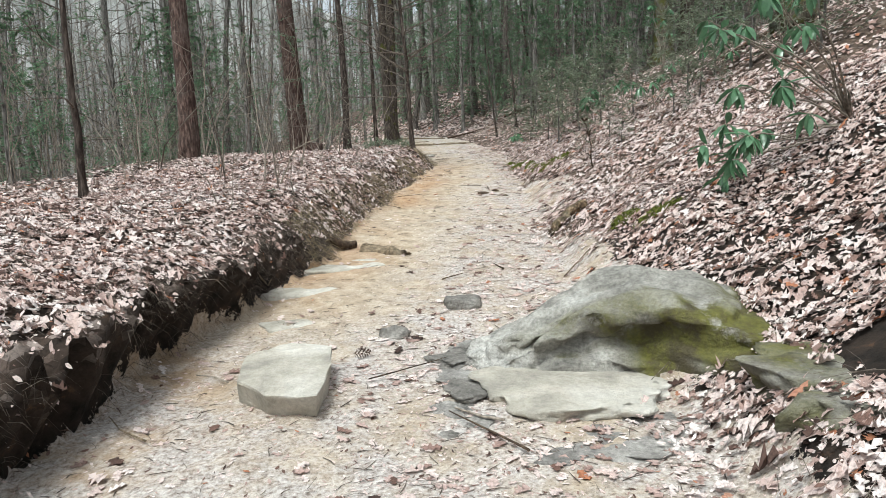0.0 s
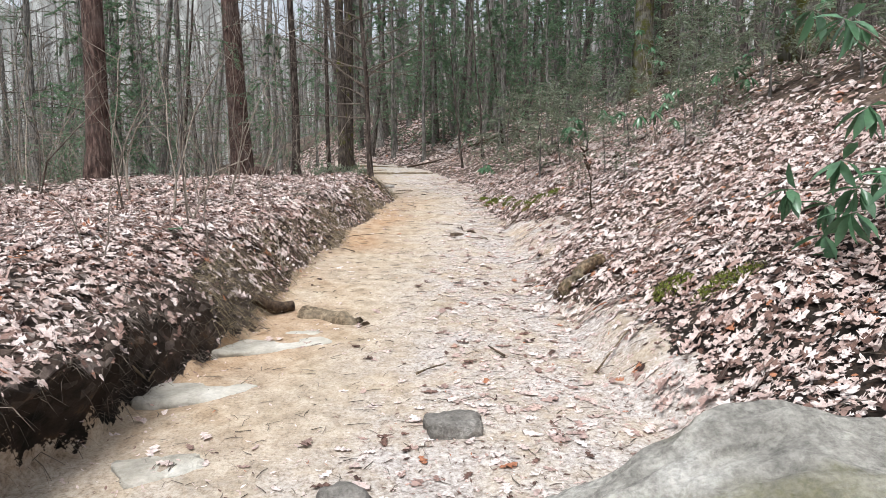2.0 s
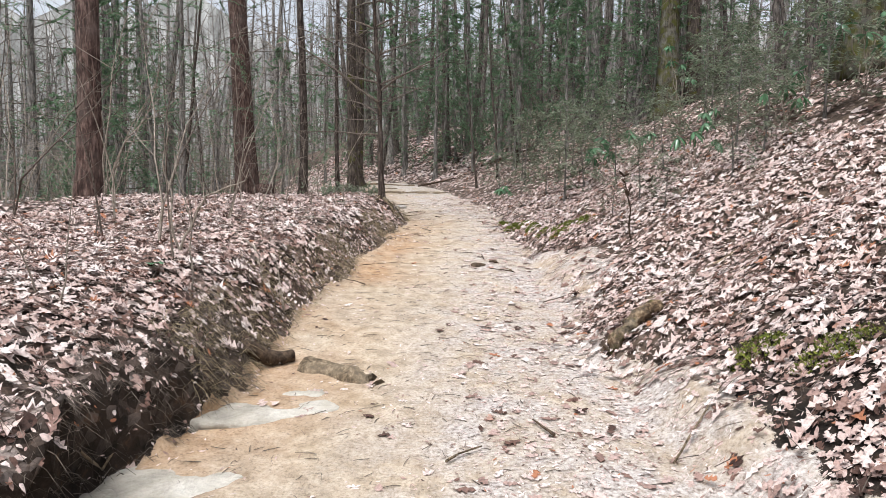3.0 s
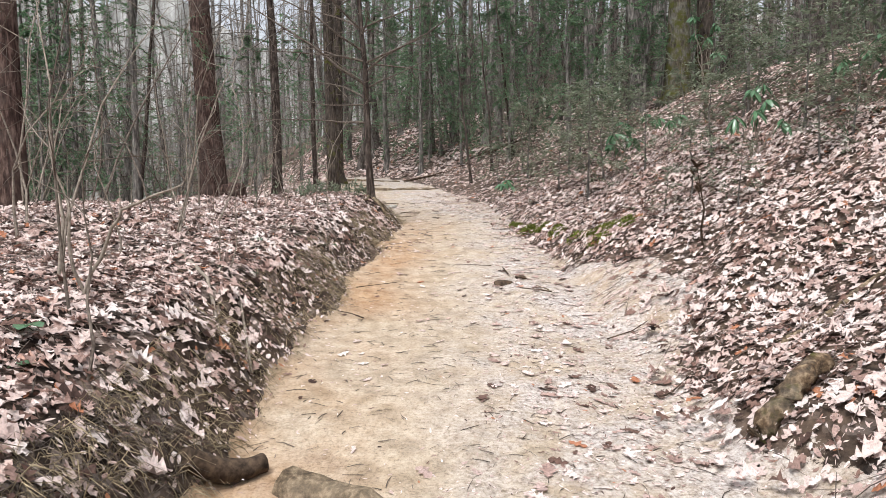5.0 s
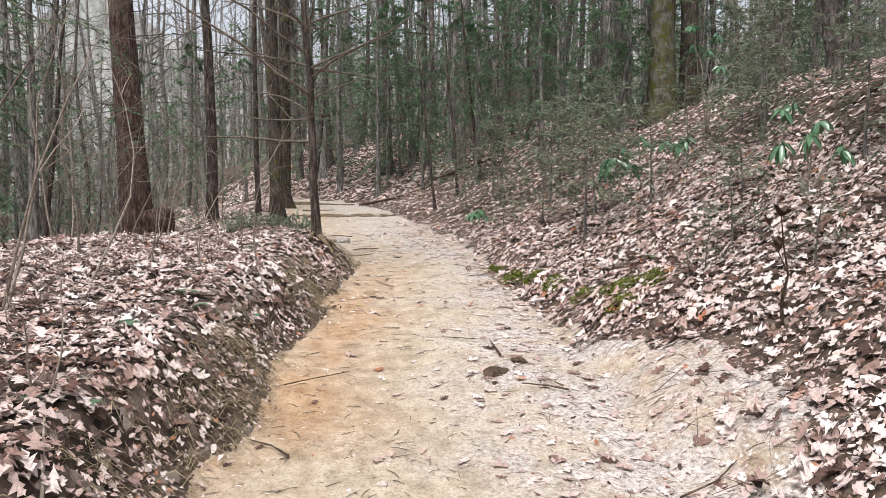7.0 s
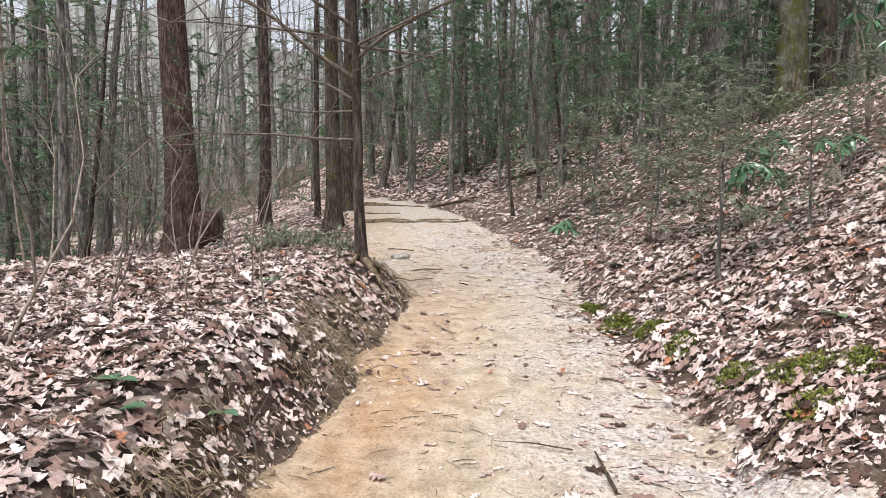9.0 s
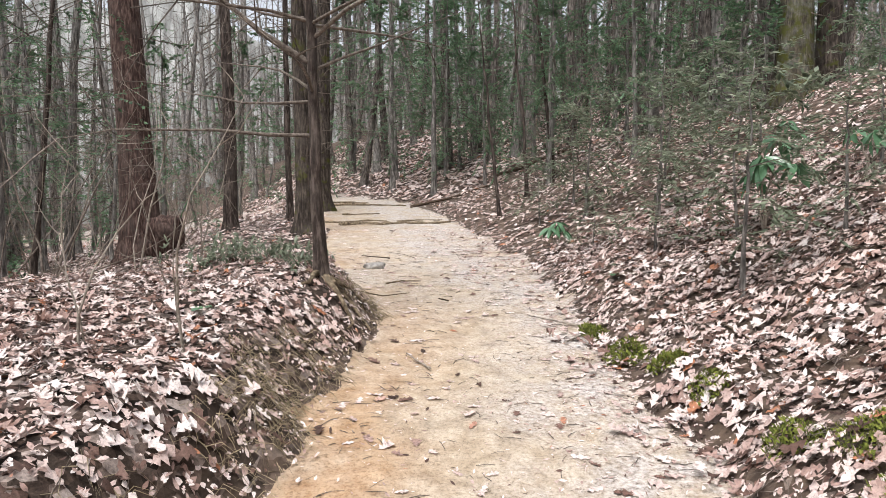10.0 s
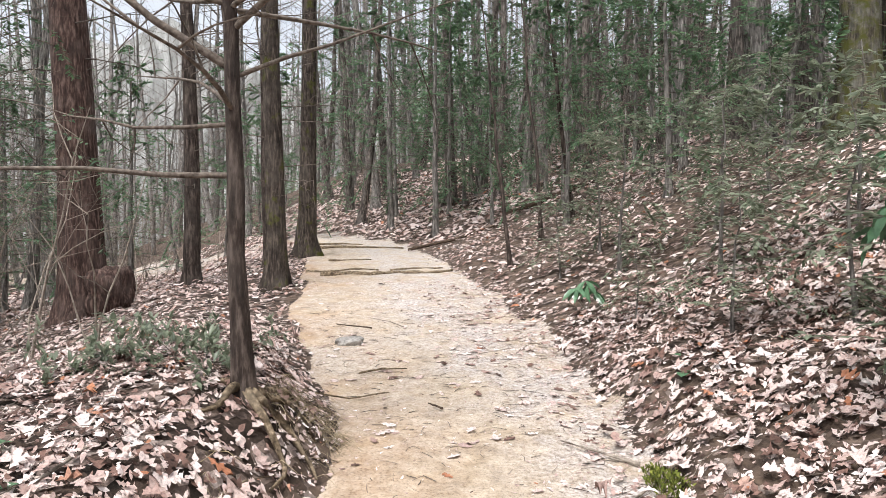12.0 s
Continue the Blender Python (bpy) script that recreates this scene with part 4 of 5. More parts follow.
# ---- moss cushions at the trail's edge ----
def moss_patch(x, y, sx, sy, seed, turn=0):
    """A low cushion of moss with a tufted skin that follows the ground."""
    rng = random.Random(seed)
    s = Shape()
    c, d = math.cos(radians(turn)), math.sin(radians(turn))
    z0 = gz(x, y)
    spots = []
    for _ in range(int(16000 * sx * sy) + 200):
        a, r = rng.uniform(0, 6.28), math.sqrt(rng.random())
        k = 1 + 0.45 * noise.noise(Vector((math.cos(a) * 1.4, math.sin(a) * 1.4, seed * 2.3)))
        u, v = r * k * sx * math.cos(a), r * k * sy * math.sin(a)
        spots.append((u * c - v * d, u * d + v * c, 0.055 * (1 - r * r) + 0.035))
    q = np.array(spots)
    for (px, py, h), z in zip(spots, land(x + q[:, 0], y + q[:, 1]).tolist()):
        p = Vector((px, py, z - z0 + h * rng.uniform(0.2, 1)))
        w = Vector((rng.uniform(-1, 1), rng.uniform(-1, 1), rng.uniform(0.4, 1.4))).normalized()
        s.flake(p, w, w.orthogonal().normalized(), rng.uniform(0.02, 0.045), rng.uniform(0.010, 0.022))
    ob = new("moss", s.mesh("moss", MOSS, False))
    ob.location = (x, y, z0)
    tagged(ob, "bright olive-green moss cushion among dead leaves", "moss", "moss cushions")


for k, (x, y, sx, sy, a) in enumerate(((1.86, 6.95, 0.17, 0.12, 0), (2.1, 6.55, 0.24, 0.15, -10), (1.62, 14.5, 0.15, 0.24, 0), (1.70, 14.0, 0.12, 0.14, 0), (1.75, 13.5, 0.11, 0.12, 0), (2.02, 12.5, 0.19, 0.2, 0), (1.86, 12.1, 0.13, 0.16, 0),
                                       (1.79, 12.75, 0.12, 0.13, 0), (1.52, 15.1, 0.10, 0.18, 0), (2.25, 12.3, 0.12, 0.12, 0), (1.5, 4.95, 0.14, 0.07, 0))):
    moss_patch(x, y, sx, sy, 60 + k, a)


# ---- shrubs and seedlings ----
def shrub(name, at, h, stems, seed, label, mat=None, leaves=0, leaf_mat=None, leaf_size=0.05, spread_=0.35, depth=2, needles=0, group="", r0=0.008):
    rng = random.Random(seed)
    ob = thing(name, at, label, "shrub", group)
    tips, twigs = [], Shape()
    for k in range(stems):
        s = Shape()
        a = rng.uniform(0, 6.28)
        w = Vector((math.cos(a) * spread_, math.sin(a) * spread_, 1))
        limb(s, rng, Vector((rng.uniform(-0.05, 0.05) * stems, rng.uniform(-0.05, 0.05) * stems, -0.04)), w, h * rng.uniform(0.7, 1.1), r0 * rng.uniform(0.7, 1.3), depth, -0.02, tips, 5, 0.30, twigs)
        part("stem", s, mat or TWIG, ob)
    if twigs.v:
        part("crown", twigs, mat or TWIG, ob)
    if leaves or needles:
        g = Shape()
        for p, d, pts in tips:
            for _ in range(leaves):
                q = pts[rng.randrange(1, len(pts))]
                g.leaf(q.copy(), d + rv(rng, 1.0), Vector((0, 0, 1)), leaf_size * rng.uniform(0.7, 1.3), leaf_size * rng.uniform(0.3, 0.45))
            if needles:
                needles_on(g, rng, pts, needles, leaf_size)
        part("foliage", g, leaf_mat or SHRUB_LEAF, ob, smooth=False)
    return ob


# bare whips on the left bank
for k, (x, y, h, n) in enumerate(((-1.78, 7.8, 1.0, 1), (-2.35, 7.0, 0.9, 2), (-2.42, 9.0, 2.2, 2), (-2.05, 8.3, 1.9, 1), (-2.36, 12.35, 2.6, 1), (-2.4, 11.2, 2.2, 2), (-2.9, 12.1, 2.0, 1), (-1.2, 13.4, 1.6, 1), (-1.78, 13.4, 1.3, 2),
                                  (-2.05, 12.95, 1.1, 2), (-1.7, 9.9, 0.7, 2), (-1.4, 14.0, 0.9, 1), (-3.1, 9.4, 1.6, 2), (-3.3, 14.5, 2.4, 2), (-3.8, 11.5, 2.6, 1), (-2.9, 15.6, 2.2, 2), (-2.1, 16.6, 1.6, 3), (-4.0, 8.6, 1.5, 2), (-1.0, 12.0, 0.5, 2), (-3.0, 17.6, 2.6, 2), (-2.8, 13.6, 2.8, 1), (-3.7, 12.8, 3.2, 2), (-4.6, 13.0, 3.0, 2), (-3.4, 10.6, 2.2, 1), (-4.4, 10.4, 2.6, 2), (-2.5, 10.2, 1.2, 1), (-1.75, 14.9, 0.8, 1), (-3.9, 16.3, 3.4, 2))):
    shrub("bare_whip", place(x, y), h, n, 100 + k, "thin leafless sapling whip growing out of dead leaves", PALE_TWIG if k % 3 else TWIG, depth=2, spread_=0.18, r0=0.0055 + 0.0026 * h, group="bare whips")
# low green evergreens under the sapling
for k, (x, y, h) in enumerate(((-1.55, 16.25, 0.26), (-1.3, 16.65, 0.25), (-1.35, 15.9, 0.22), (-1.9, 16.7, 0.27), (-1.5, 17.0, 0.3), (-1.15, 15.7, 0.22), (-1.8, 15.6, 0.2))):
    shrub("low_evergreen", place(x, y), h, 7, 140 + k, "low grey-green evergreen shrub on the bank", TWIG, 8, SHRUB_LEAF, 0.07, 0.7, 1, group="low evergreens", r0=0.004)
# feathery hemlock seedlings on the slope
seedlings = [hemlock("hemlock_seedling", place(2.52, 14.62), 1.75, 0.020, 601, "wispy grey-green hemlock seedling on the leafy slope", group="hemlock seedlings", low=0.2, count=24, spread_=0.50, needles=18, size=0.085, green_mat=SHRUB_LEAF),
             hemlock("hemlock_seedling", place(3.3, 16.2), 1.6, 0.018, 602, "wispy grey-green hemlock seedling on the leafy slope", group="hemlock seedlings", low=0.12, count=24, spread_=0.55, needles=18, size=0.085, green_mat=SHRUB_LEAF, lean=(-0.1, 0))]
for k, (x, y, q) in enumerate(((3.2, 18.0, 1.1), (2.62, 16.6, 0.8), (4.15, 17.4, 1.0), (2.3, 17.8, 0.55), (3.1, 12.5, 0.55), (3.8, 13.4, 0.8), (2.7, 19.5, 1.1), (3.9, 19.6, 1.1), (3.5, 14.9, 0.8), (4.6, 16.0, 0.9), (2.9, 21.0, 1.0), (4.9, 20.2, 1.2), (2.55, 12.0, 0.35), (4.4, 11.6, 0.7), (5.3, 13.2, 1.0), (2.2, 20.4, 0.7), (4.6, 12.7, 0.9), (5.4, 11.9, 1.1), (6.2, 13.6, 1.3), (5.1, 15.0, 1.0), (3.9, 11.4, 0.6), (5.9, 10.6, 1.0), (3.0, 11.3, 0.4), (6.8, 12.2, 1.3), (5.7, 15.9, 1.2), (6.4, 16.8, 1.3))):
    copy_thing(seedlings[k % 2], pose(*place(x, y), 0, 0, 67 * k) @ Matrix.Diagonal((q, q, q, 1)))
rust = shrub("withered_sapling", place(2.45, 10.85), 0.95, 1, 181, "withered brown sapling with a rusty leaf tuft", ROT, 14, ROT, 0.10, 0.08, 1, r0=0.017)


def rhododendron(name, at, clusters, seed, label, leaf=0.15, green=None):
    """Bending stems that end in whorls of long leathery leaves."""
    rng = random.Random(seed)
    ob = thing(name, at, label, "shrub")
    base = Vector(at)
    for c in clusters:
        tip = Vector(c) - base
        s = Shape()
        pts = []
        for i in range(8):
            t = i / 7
            q = Vector((tip.x * t, tip.y * t, tip.z * t ** 0.6 - 0.05 * (1 - t)))
            pts.append(q + rv(rng, 0.035) * (0 < i < 7))
        s.tube(pts, [0.013 * (1 - 0.65 * i / 7) for i in range(8)], 6)
        part("stem", s, PALE_TWIG, ob)
        d = (pts[-1] - pts[-2]).normalized()
        e1 = d.orthogonal().normalized()
        e2 = d.cross(e1)
        n = rng.randint(7, 10)
        for k in range(n):
            g = Shape()
            a = 2 * math.pi * k / n + rng.uniform(-0.3, 0.3)
            w = e1 * math.cos(a) + e2 * math.sin(a) + d * rng.uniform(-0.1, 0.6) + Vector((0, 0, rng.uniform(-1.5, -0.3)))
            g.leaf(tip + d * rng.uniform(-0.06, 0.01), w, Vector((0, 0, 1)) + rv(rng, 0.5), leaf * rng.uniform(0.75, 1.2), leaf * rng.uniform(0.28, 0.36), 0.35, 0.25)
            part("leaf", g, green or RHODO_LEAF, ob)
    return ob


rhododendron("rhododendron", place(4.0, 6.6), [(2.50, 5.50, 1.62), (2.50, 5.81, 2.04), (2.60, 6.32, 1.26), (2.44, 6.26, 2.68), (2.80, 6.38, 2.66), (2.54, 6.60, 1.56), (2.58, 6.00, 1.42), (3.12, 6.24, 2.14), (2.93, 5.90, 2.04), (2.68, 5.70, 2.79), (2.98, 5.60, 2.84),
             (3.08, 5.70, 1.79), (3.28, 6.60, 2.49), (2.80, 6.60, 1.44), (2.88, 6.10, 2.84), (2.53, 6.05, 1.74), (2.70, 6.15, 1.56), (2.98, 6.30, 1.69), (2.40, 5.90, 2.54), (3.18, 6.00, 2.59)], 5, "rhododendron with glossy drooping green leaves on bent stems", 0.21)
for k, (x, y, pts) in enumerate(((3.45, 16.0, ((-0.1, -0.1, 0.75), (0.15, 0.05, 0.95), (0.0, 0.15, 0.6), (0.25, -0.1, 0.7))), (2.05, 18.6, ((0, 0, 0.35), (0.12, 0.05, 0.28), (-0.1, 0.05, 0.3))), (4.2, 15.6, ((0, 0, 0.5), (0.2, 0.1, 0.6), (-0.2, 0, 0.55))),
                                 (3.9, 12.6, ((0, 0, 0.6), (0.2, 0.1, 0.75), (-0.2, 0.1, 0.55), (0.3, -0.1, 0.5))), (4.8, 14.2, ((0, 0, 0.5), (0.2, 0.1, 0.6))), (5.6, 17.2, ((0, 0, 1.5), (0.2, 0.1, 1.8), (-0.2, 0.1, 1.6), (0.1, -0.2, 1.2), (-0.3, 0, 1.9))), (4.7, 17.8, ((0, 0, 0.5), (0.2, 0.1, 0.4))), (5.0, 12.2, ((0, 0, 0.7), (0.25, 0.1, 0.9), (-0.25, 0.1, 0.6), (0.1, -0.25, 0.5))), (6.0, 12.0, ((0, 0, 0.9), (0.3, 0.1, 1.2), (-0.3, 0.1, 1.0), (0.1, -0.25, 0.7))), (6.6, 14.3, ((0, 0, 1.2), (0.3, 0.1, 1.5), (-0.3, 0.1, 1.3), (0.1, -0.25, 0.9))))):
    x0, y0, z0 = place(x, y)
    rhododendron("rhododendron_seedling", (x0, y0, z0), [(x0 + a, y0 + b, z0 + c) for a, b, c in pts], 30 + k, "young rhododendron with broad blue-green leaves on the slope", 0.2 if k else 0.27)


def ground_leaf_plant(x, y, seed):
    rng = random.Random(seed)
    s = Shape()
    for _ in range(rng.randint(1, 3)):
        a = rng.uniform(0, 6.28)
        s.leaf(Vector((0, 0, 0.05)), Vector((math.cos(a), math.sin(a), 0.15)), Vector((0, 0, 1)), 0.11, 0.085, 0.15, 0.2)
    ob = new("seedling", s.mesh("seedling", RHODO_LEAF))
    ob.location = place(x, y, 0.02)
    tagged(ob, "broad green leaves of a seedling in leaf litter", "plant", "green seedlings")


for k, (x, y) in enumerate(((-1.52, 11.89), (-1.1, 12.08), (-1.32, 11.73), (-1.69, 9.83), (-1.5, 9.95), (-1.9, 7.7), (-2.1, 8.0), (-1.6, 11.0), (-1.5, 14.5), (2.1, 16.3), (2.0, 16.0), (2.9, 9.6), (2.55, 13.0), (-1.3, 14.2))):
    ground_leaf_plant(x, y, 300 + k)


def bank_fringe(y0, y1, count, mat, label, seed):
    """Hair roots and dead grass that hang over the cut bank."""
    rng = random.Random(seed)
    s = Shape()
    ys = np.array([rng.uniform(y0, y1) for _ in range(count)])
    ys = ys[np.array([rng.random() for _ in ys]) < 0.45 + 1.2 * fbm(ys * 1.7, ys * 0, 81, 3)]
    xs = trail_mask(trail_left(ys), ys)[0] - np.array([rng.uniform(0.0, 0.42) for _ in ys])
    for x, y, z in zip((xs + overhang(xs, ys)).tolist(), ys.tolist(), land(xs, ys).tolist()):
        p = Vector((x, y, z + rng.uniform(-0.03, 0.03)))
        w = Vector((rng.uniform(-0.3, 1.0), rng.uniform(-0.8, 0.8), rng.uniform(-0.5, 0.9))).normalized()
        ln = rng.uniform(0.05, 0.22)
        m = p + w * ln * 0.5
        e = m + (w + Vector((0.4, rng.uniform(-0.5, 0.5), -1.4))).normalized() * ln * 0.6
        r = rng.uniform(0.0008, 0.0032)
        s.tube([p, m, e], [r, r * 0.8, r * 0.3], 3, cap=False)
    tagged(new("bank_fringe", s.mesh("bank_fringe", mat)), label, "grass", kind="stuff")


bank_fringe(2.0, 8.0, 4200, TWIG, "dark hair roots hanging from the undercut bank", 21)
bank_fringe(7.0, 16.5, 8500, DRY_GRASS, "dead grass and pale rootlets along the bank", 22)

def twig_bits():
    """Broken twigs strewn over trail and banks, too many to count."""
    rng = random.Random(41)
    n = 5200
    xs, ys = np.array([rng.uniform(-3.6, 3.6) for _ in range(n)]), np.array([2.0 + 18 * rng.random() for _ in range(n)])
    l, r = trail_mask(xs, ys)
    keep = (xs < l - 0.5) | (xs > l + 0.04)
    xs, ys, on = xs[keep], ys[keep], ((xs > l) & (xs < r))[keep]
    s = Shape()
    for x, y, z, flat in zip(xs.tolist(), ys.tolist(), land(xs, ys).tolist(), on.tolist()):
        a, ln, q = rng.uniform(0, math.pi), rng.uniform(0.03, 0.13) if flat else rng.uniform(0.06, 0.3), rng.uniform(0.0009, 0.0028)
        up = 0.006 if flat else rng.uniform(0.03, 0.07)
        w = Vector((math.cos(a), math.sin(a), 0.0)) * ln * 0.5
        mid = Vector((x, y, z + up + ln * 0.03)) + Vector((rng.uniform(-0.1, 0.1), rng.uniform(-0.1, 0.1), 0)) * ln
        e0, e1 = Vector((x, y, z + up)) - w, Vector((x, y, z + up)) + w
        if not flat:
            dz = gz(e1.x, e1.y) - gz(e0.x, e0.y)
            e0.z, e1.z = e0.z - dz * 0.5, e1.z + dz * 0.5
        s.tube([e0, mid, e1], [q, q, q * 0.6], 4, cap=False)
    tagged(new("twig_bits", s.mesh("twig_bits", TWIG)), "broken brown twigs strewn over trail and leaves", "twigs", kind="stuff")


twig_bits()

# bare undergrowth between the trees
brush = [shrub("undergrowth_shrub", place(-6.3, 16.0), 2.8, 4, 401, "bare grey twiggy undergrowth shrub in the woods", PALE_TWIG, depth=2, spread_=0.5, group="undergrowth", r0=0.010),
         shrub("undergrowth_shrub", place(-7.0, 12.0), 3.6, 3, 402, "bare grey twiggy undergrowth shrub in the woods", PALE_TWIG, depth=2, spread_=0.35, group="undergrowth", r0=0.012),
         shrub("undergrowth_shrub", place(7.5, 24.0), 2.2, 5, 403, "bare brown twiggy undergrowth shrub in the woods", TWIG, depth=2, spread_=0.6, group="undergrowth", r0=0.011)]
rng = random.Random(17)
for k in range(240):
    if k % 3:
        x, y = rng.uniform(-20, -4.6), rng.uniform(6, 36)
    else:
        x, y = rng.uniform(-4, 16), rng.uniform(25, 44)
    lf, rt = float(trail_left(np.array([y]))[0]), float(trail_right(np.array([y]))[0])
    if lf - 1.2 < x < rt + 1.0:
        continue
    q = rng.uniform(0.7, 1.25)
    copy_thing(rng.choice(brush[:2] if x < 0 else brush), pose(*place(x, y), 0, 0, rng.uniform(0, 360)) @ Matrix.Diagonal((q, q, q, 1)))
# young evergreens in the middle distance
young = hemlock("young_hemlock", place(2.2, 27.5), 4.2, 0.045, 501, "young hemlock with feathery green branches", group="young hemlocks", low=0.05, count=30, spread_=0.36, needles=44, size=0.09)
for x, y, q in ((3.2, 24.2, 1.1), (4.4, 22.3, 1.2), (1.4, 31, 1.5), (3.9, 29.5, 1.4), (5.5, 26, 1.2), (-0.2, 34, 1.7), (7.0, 22.5, 1.1), (-5.8, 26.5, 1.3), (-7.5, 19.5, 1.2), (-8.5, 14.5, 1.1), (-6.6, 10.2, 0.9), (8.5, 29, 1.5), (2.5, 36, 1.8), (6.3, 34, 1.7), (-3.6, 31.5, 1.4), (-9.5, 24, 1.5), (9.5, 24.5, 1.2), (-2.0, 38, 2.0), (-12, 18, 1.5), (-10.5, 30, 1.6), (4.9, 38, 2.0), (-6.0, 35, 1.8)):
    copy_thing(young, pose(*place(x, y), 0, 0, x * 77) @ Matrix.Diagonal((q, q, q, 1)))


# ---- leaf litter ----
def oak_leaf():
    """A lobed leaf one long: vertices (length, across, 0) and triangles."""
    mid = [(0, 0), (0.18, 0), (0.34, 0), (0.5, 0), (0.66, 0), (0.82, 0), (1.0, 0)]
    rim = [(0.10, 0.03), (0.26, 0.21), (0.36, 0.09), (0.56, 0.34), (0.62, 0.13), (0.84, 0.24), (0.88, 0.10)]
    v = [(x, y) for x, y in mid] + [(x, y) for x, y in rim] + [(x, -y) for x, y in rim]
    f = []
    for o in (7, 14):
        for k in range(6):
            a = [(k, k + 1, o + k), (k + 1, o + k + 1, o + k)]
            f += a if o == 14 else [t[::-1] for t in a]
    return np.array(v), np.array(f)


def scrap_leaf():
    v = [(0, 0), (0.35, 0.25), (0.75, 0.22), (1, 0), (0.7, -0.24), (0.3, -0.22)]
    return np.array(v), np.array([(0, 5, 1), (1, 5, 4), (1, 4, 2), (2, 4, 3)])


def scatter_leaves(name, x, y, size, template, seed, lift=0.03, tilt=0.27, mat=None, label="", slender=None, curly=1.0):
    r = np.random.RandomState(seed)
    tv, tf = template
    N, V = len(x), len(tv)
    yaw = r.uniform(0, 2 * np.pi, N)
    curl, bend = curly * r.normal(0.5, 0.9, N), curly * r.normal(0.25, 0.6, N)
    pit, rol = r.normal(0, tilt, N), r.normal(0, tilt, N)
    u = (tv[None, :, 0] - 0.5) * np.ones((N, 1))
    w = tv[None, :, 1] * (np.ones((N, 1)) if slender is None else slender[:, None]) * r.uniform(0.7, 1.2, (N, 1))
    jag = r.uniform(0.85, 1.15, (N, V))
    w = w * jag
    h = curl[:, None] * w * w * 2.2 + bend[:, None] * u * u + r.normal(0, 0.035, (N, V))
    h = h + u * np.tan(np.clip(pit, -1, 1))[:, None] * 0.6 + w * np.tan(np.clip(rol, -1, 1))[:, None] * 0.6
    h = h - h.min(axis=1, keepdims=True)
    c, s = np.cos(yaw)[:, None], np.sin(yaw)[:, None]
    S = size[:, None]
    px, py = (x + overhang(x, y))[:, None] + S * (u * c - w * s), y[:, None] + S * (u * s + w * c)
    e = 0.12
    z0 = land(x, y)
    sx, sy = (land(x + e, y) - land(x - e, y)) / (2 * e), (land(x, y + e) - land(x, y - e)) / (2 * e)
    sx, sy = np.clip(sx, -0.6, 0.75), np.clip(sy, -0.6, 0.6)
    pz = z0[:, None] + sx[:, None] * (px - (x + overhang(x, y))[:, None]) + sy[:, None] * (py - y[:, None]) + S * h * 0.8 + (r.uniform(0.002, 1, N) * lift)[:, None]
    verts = np.stack([px, py, pz], -1).reshape(-1, 3)
    faces = (tf[None] + (np.arange(N) * V)[:, None, None]).reshape(-1, 3)
    ob = new(name, arrays_mesh(name, verts, faces, mat or LITTER))
    return tagged(ob, label, "leaves", kind="stuff")


def litter_spots(n, x0, x1, y0, y1, seed, keep):
    r = np.random.RandomState(seed)
    x, y = r.uniform(x0, x1, n), r.uniform(y0, y1, n)
    k = r.uniform(0, 1, n) < keep(x, y)
    return x[k], y[k]


def on_banks(x, y):
    l, r = trail_mask(x, y)
    dl, dr = l - x, x - r
    steep = 1 - (np.interp(y, [6.5, 8], [0.85, 0.6]) * np.exp(-((dl - np.interp(y, [6.5, 8], [0.10, 0.05])) / np.interp(y, [6.5, 8], [0.12, 0.07])) ** 2) + 0.2 * np.exp(-((dl - 0.3) / 0.18) ** 2) * step(6.5, 7.5, y)) * step(17, 14.5, y)
    bank = step(-0.02, 0.14, dl) * steep + step(-0.35, 0.55, dr - 0.12 * step(9, 7.5, y) - worn_slope(y) + 0.5 * fbm(x * 2.5, y * 2.5, 51, 3))
    rock = ((x - 1.05) / 0.8) ** 2 + ((y - 4.15) / 0.62) ** 2
    low_rock = ((x - 2.08) / 0.56) ** 2 + ((y - 2.95) / 0.42) ** 2
    bank = bank * step(0.8, 1.1, rock) * step(0.35, 0.7, low_rock) * (0.6 + 0.4 * step(0.6, 1.2, ((x - 1.48) / 0.36) ** 2 + ((y - 7.85) / 0.36) ** 2))
    return np.clip(bank, 0, 1) * (0.72 + 0.5 * fbm(x * 1.1, y * 1.1, 61, 3) + 0.25)


def on_flat_banks(x, y):
    """Whole leaves lie on the top of the cut bank, not on its face."""
    dl = trail_mask(x, y)[0] - x
    return on_banks(x, y) * np.where(dl > -0.2, np.interp(dl, [0.05, 0.18, 0.45], [0.2, 0.5, 1.0]), 1.0)


def on_trail(x, y):
    l, r = trail_mask(x, y)
    inside = (x > l + 0.02) & (x < r + 0.3 + 0.5 * step(9, 7.5, y) + worn_slope(y))
    return inside * np.clip(0.10 + 0.9 * step(0.9, 2.2, x - l) + 0.45 * fbm(x * 2.4, y * 2.4, 71, 3) + 0.3 * step(6, 4, y), 0.04, 1)


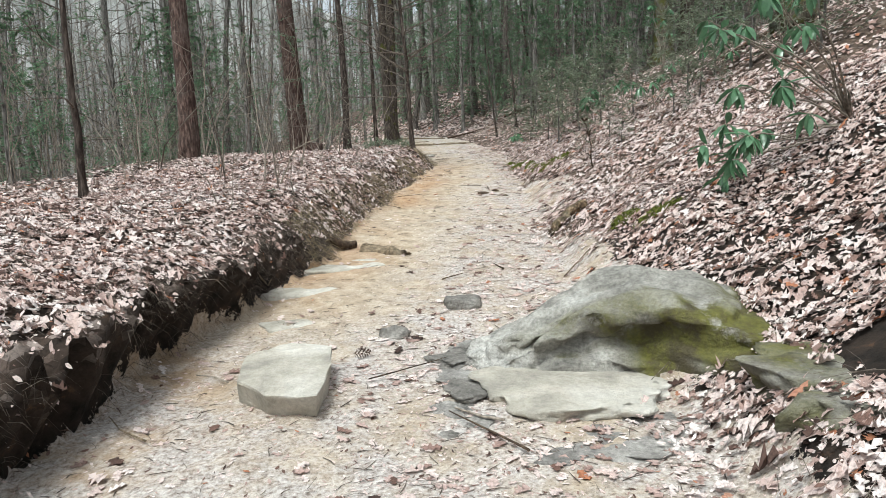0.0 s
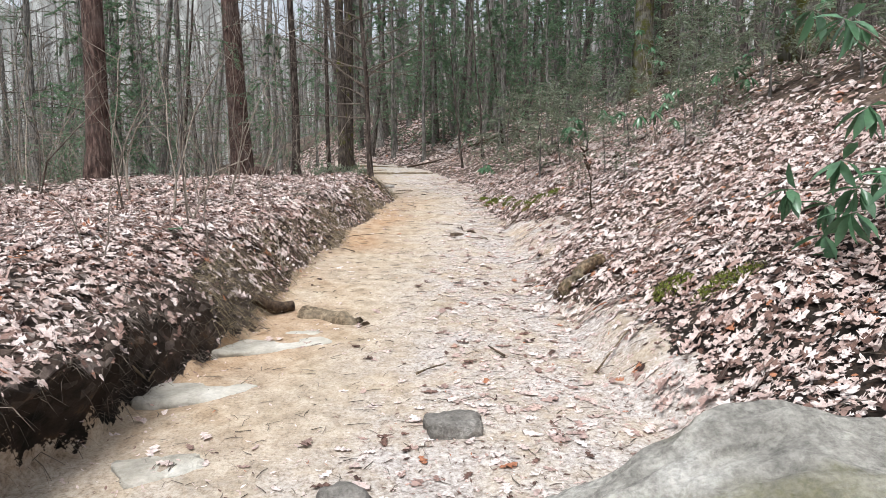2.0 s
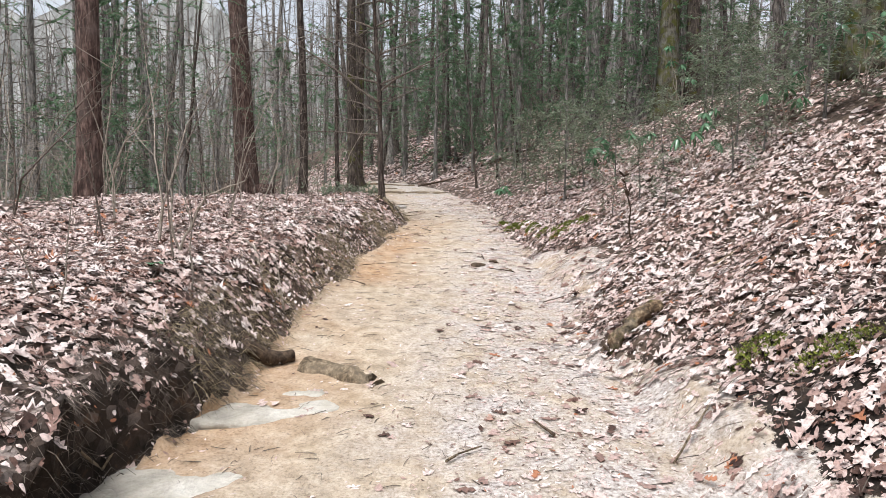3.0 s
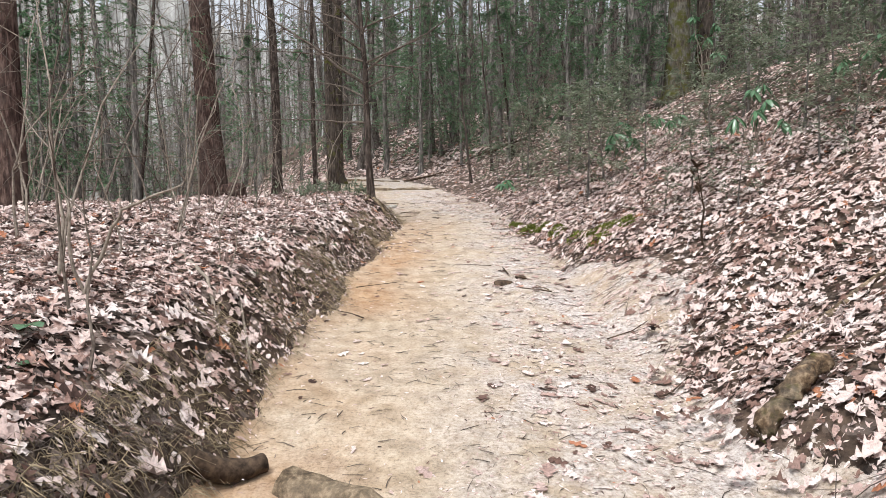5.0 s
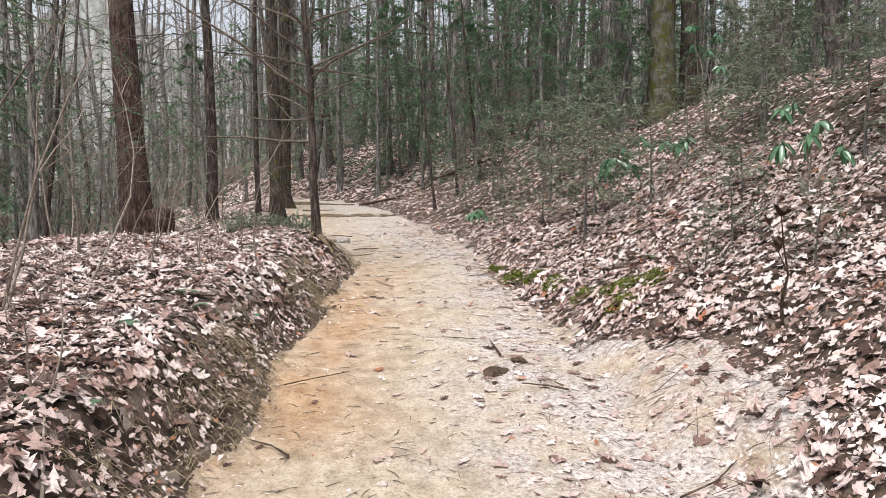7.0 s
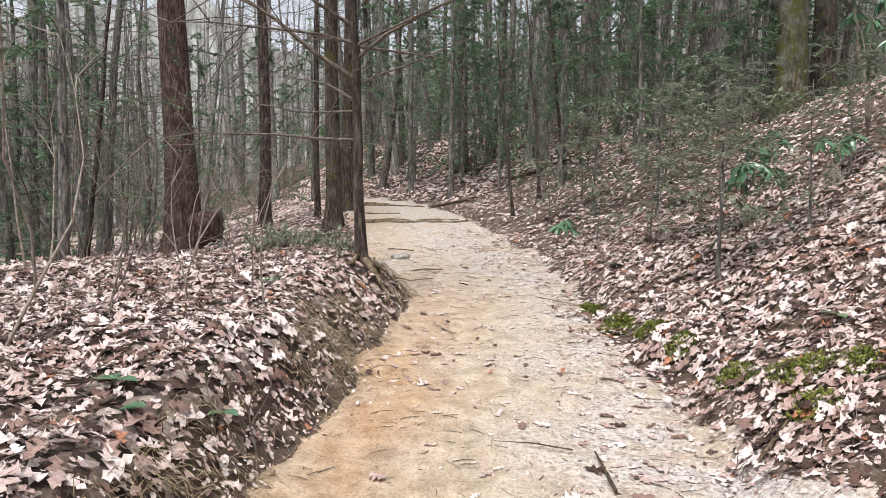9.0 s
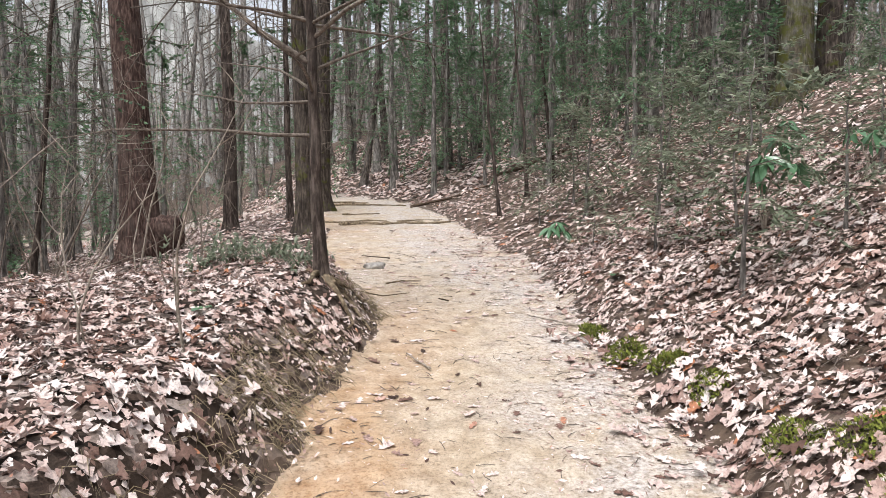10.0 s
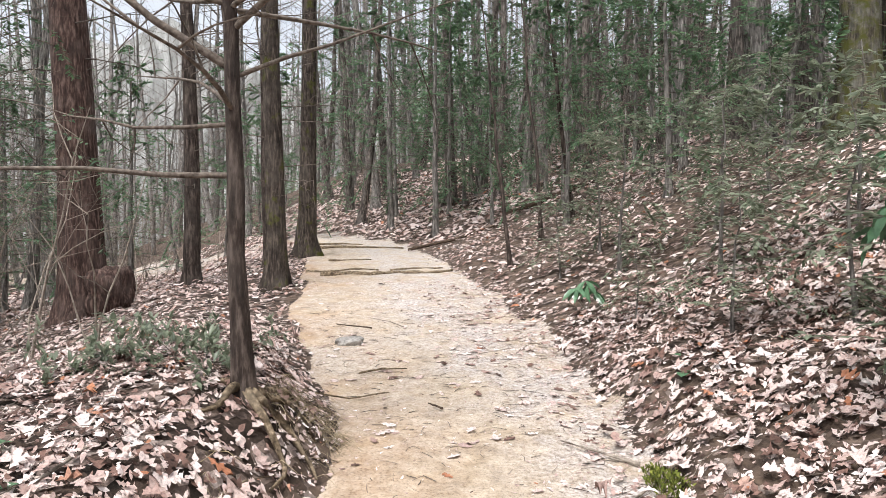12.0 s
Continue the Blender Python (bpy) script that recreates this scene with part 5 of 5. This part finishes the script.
lx, ly = litter_spots(62000, -4.6, 5.2, 1.5, 18.5, 1, on_flat_banks)
scatter_leaves("leaf_litter", lx, ly, 0.035 + 0.09 * np.random.RandomState(2).power(0.8, len(lx)), oak_leaf(), 3, 0.068, label="deep brown and buff oak leaf litter on the banks")
lx, ly = litter_spots(15000, -4.0, 5.0, 2.0, 9.5, 21, on_flat_banks)
scatter_leaves("leaf_litter", lx, ly, np.random.RandomState(22).uniform(0.04, 0.095, len(lx)), oak_leaf(), 23, 0.06, label="pale dry oak leaves lying loose over the litter")
lx, ly = litter_spots(60000, -9.0, 10, 1.5, 27.0, 4, lambda x, y: on_banks(x, y) * ((y > 18.5) | (x < -4.5) | (x > 5.1)))
scatter_leaves("leaf_litter", lx, ly, np.random.RandomState(5).uniform(0.05, 0.12, len(lx)), scrap_leaf(), 6, 0.05, label="deep brown and buff oak leaf litter on the slope")
lx, ly = litter_spots(75000, -4.6, 5.2, 1.5, 18.5, 17, on_banks)
scatter_leaves("leaf_scraps", lx, ly, np.random.RandomState(18).uniform(0.015, 0.05, len(lx)), scrap_leaf(), 19, 0.05, 0.6, label="broken bits of dry leaf among the litter")
lx, ly = litter_spots(34000, -2.9, -0.2, 1.8, 16.5, 31, lambda x, y: np.exp(-((trail_mask(x, y)[0] - x - 0.16) / 0.16) ** 2) * np.interp(y, [7, 9], [0.55, 0.9]))
scatter_leaves("leaf_scraps", lx, ly, np.random.RandomState(32).uniform(0.012, 0.042, len(lx)), scrap_leaf(), 33, 0.03, 0.5, label="broken leaves caught on the face of the bank")
lx, ly = litter_spots(45000, -20, 20, 27.0, 46.0, 7, on_banks)
scatter_leaves("leaf_litter", lx, ly, np.random.RandomState(8).uniform(0.12, 0.24, len(lx)), scrap_leaf(), 9, 0.05, label="brown leaf litter under the far trees")
lx, ly = litter_spots(85000, -2.6, 2.3, 1.5, 22.0, 10, on_trail)
scatter_leaves("leaf_crumbs", lx, ly, np.random.RandomState(11).uniform(0.010, 0.045, len(lx)), scrap_leaf(), 12, 0.004, 0.12, curly=0.4, label="trodden leaf crumbs and chips strewn over the trail", slender=np.random.RandomState(13).uniform(0.12, 0.9, len(lx)))
lx, ly = litter_spots(6500, -2.6, 2.3, 1.5, 22.0, 14, on_trail)
scatter_leaves("fallen_leaves", lx, ly, np.random.RandomState(15).uniform(0.05, 0.12, len(lx)), oak_leaf(), 16, 0.005, 0.08, curly=0.3, label="single dry oak leaves scattered on the trail")
lx, ly = litter_spots(14000, -9, 9, -9.0, 1.6, 24, on_banks)
scatter_leaves("leaf_litter", lx, ly, np.random.RandomState(25).uniform(0.08, 0.16, len(lx)), scrap_leaf(), 26, 0.05, label="brown leaf litter beside the start of the walk")
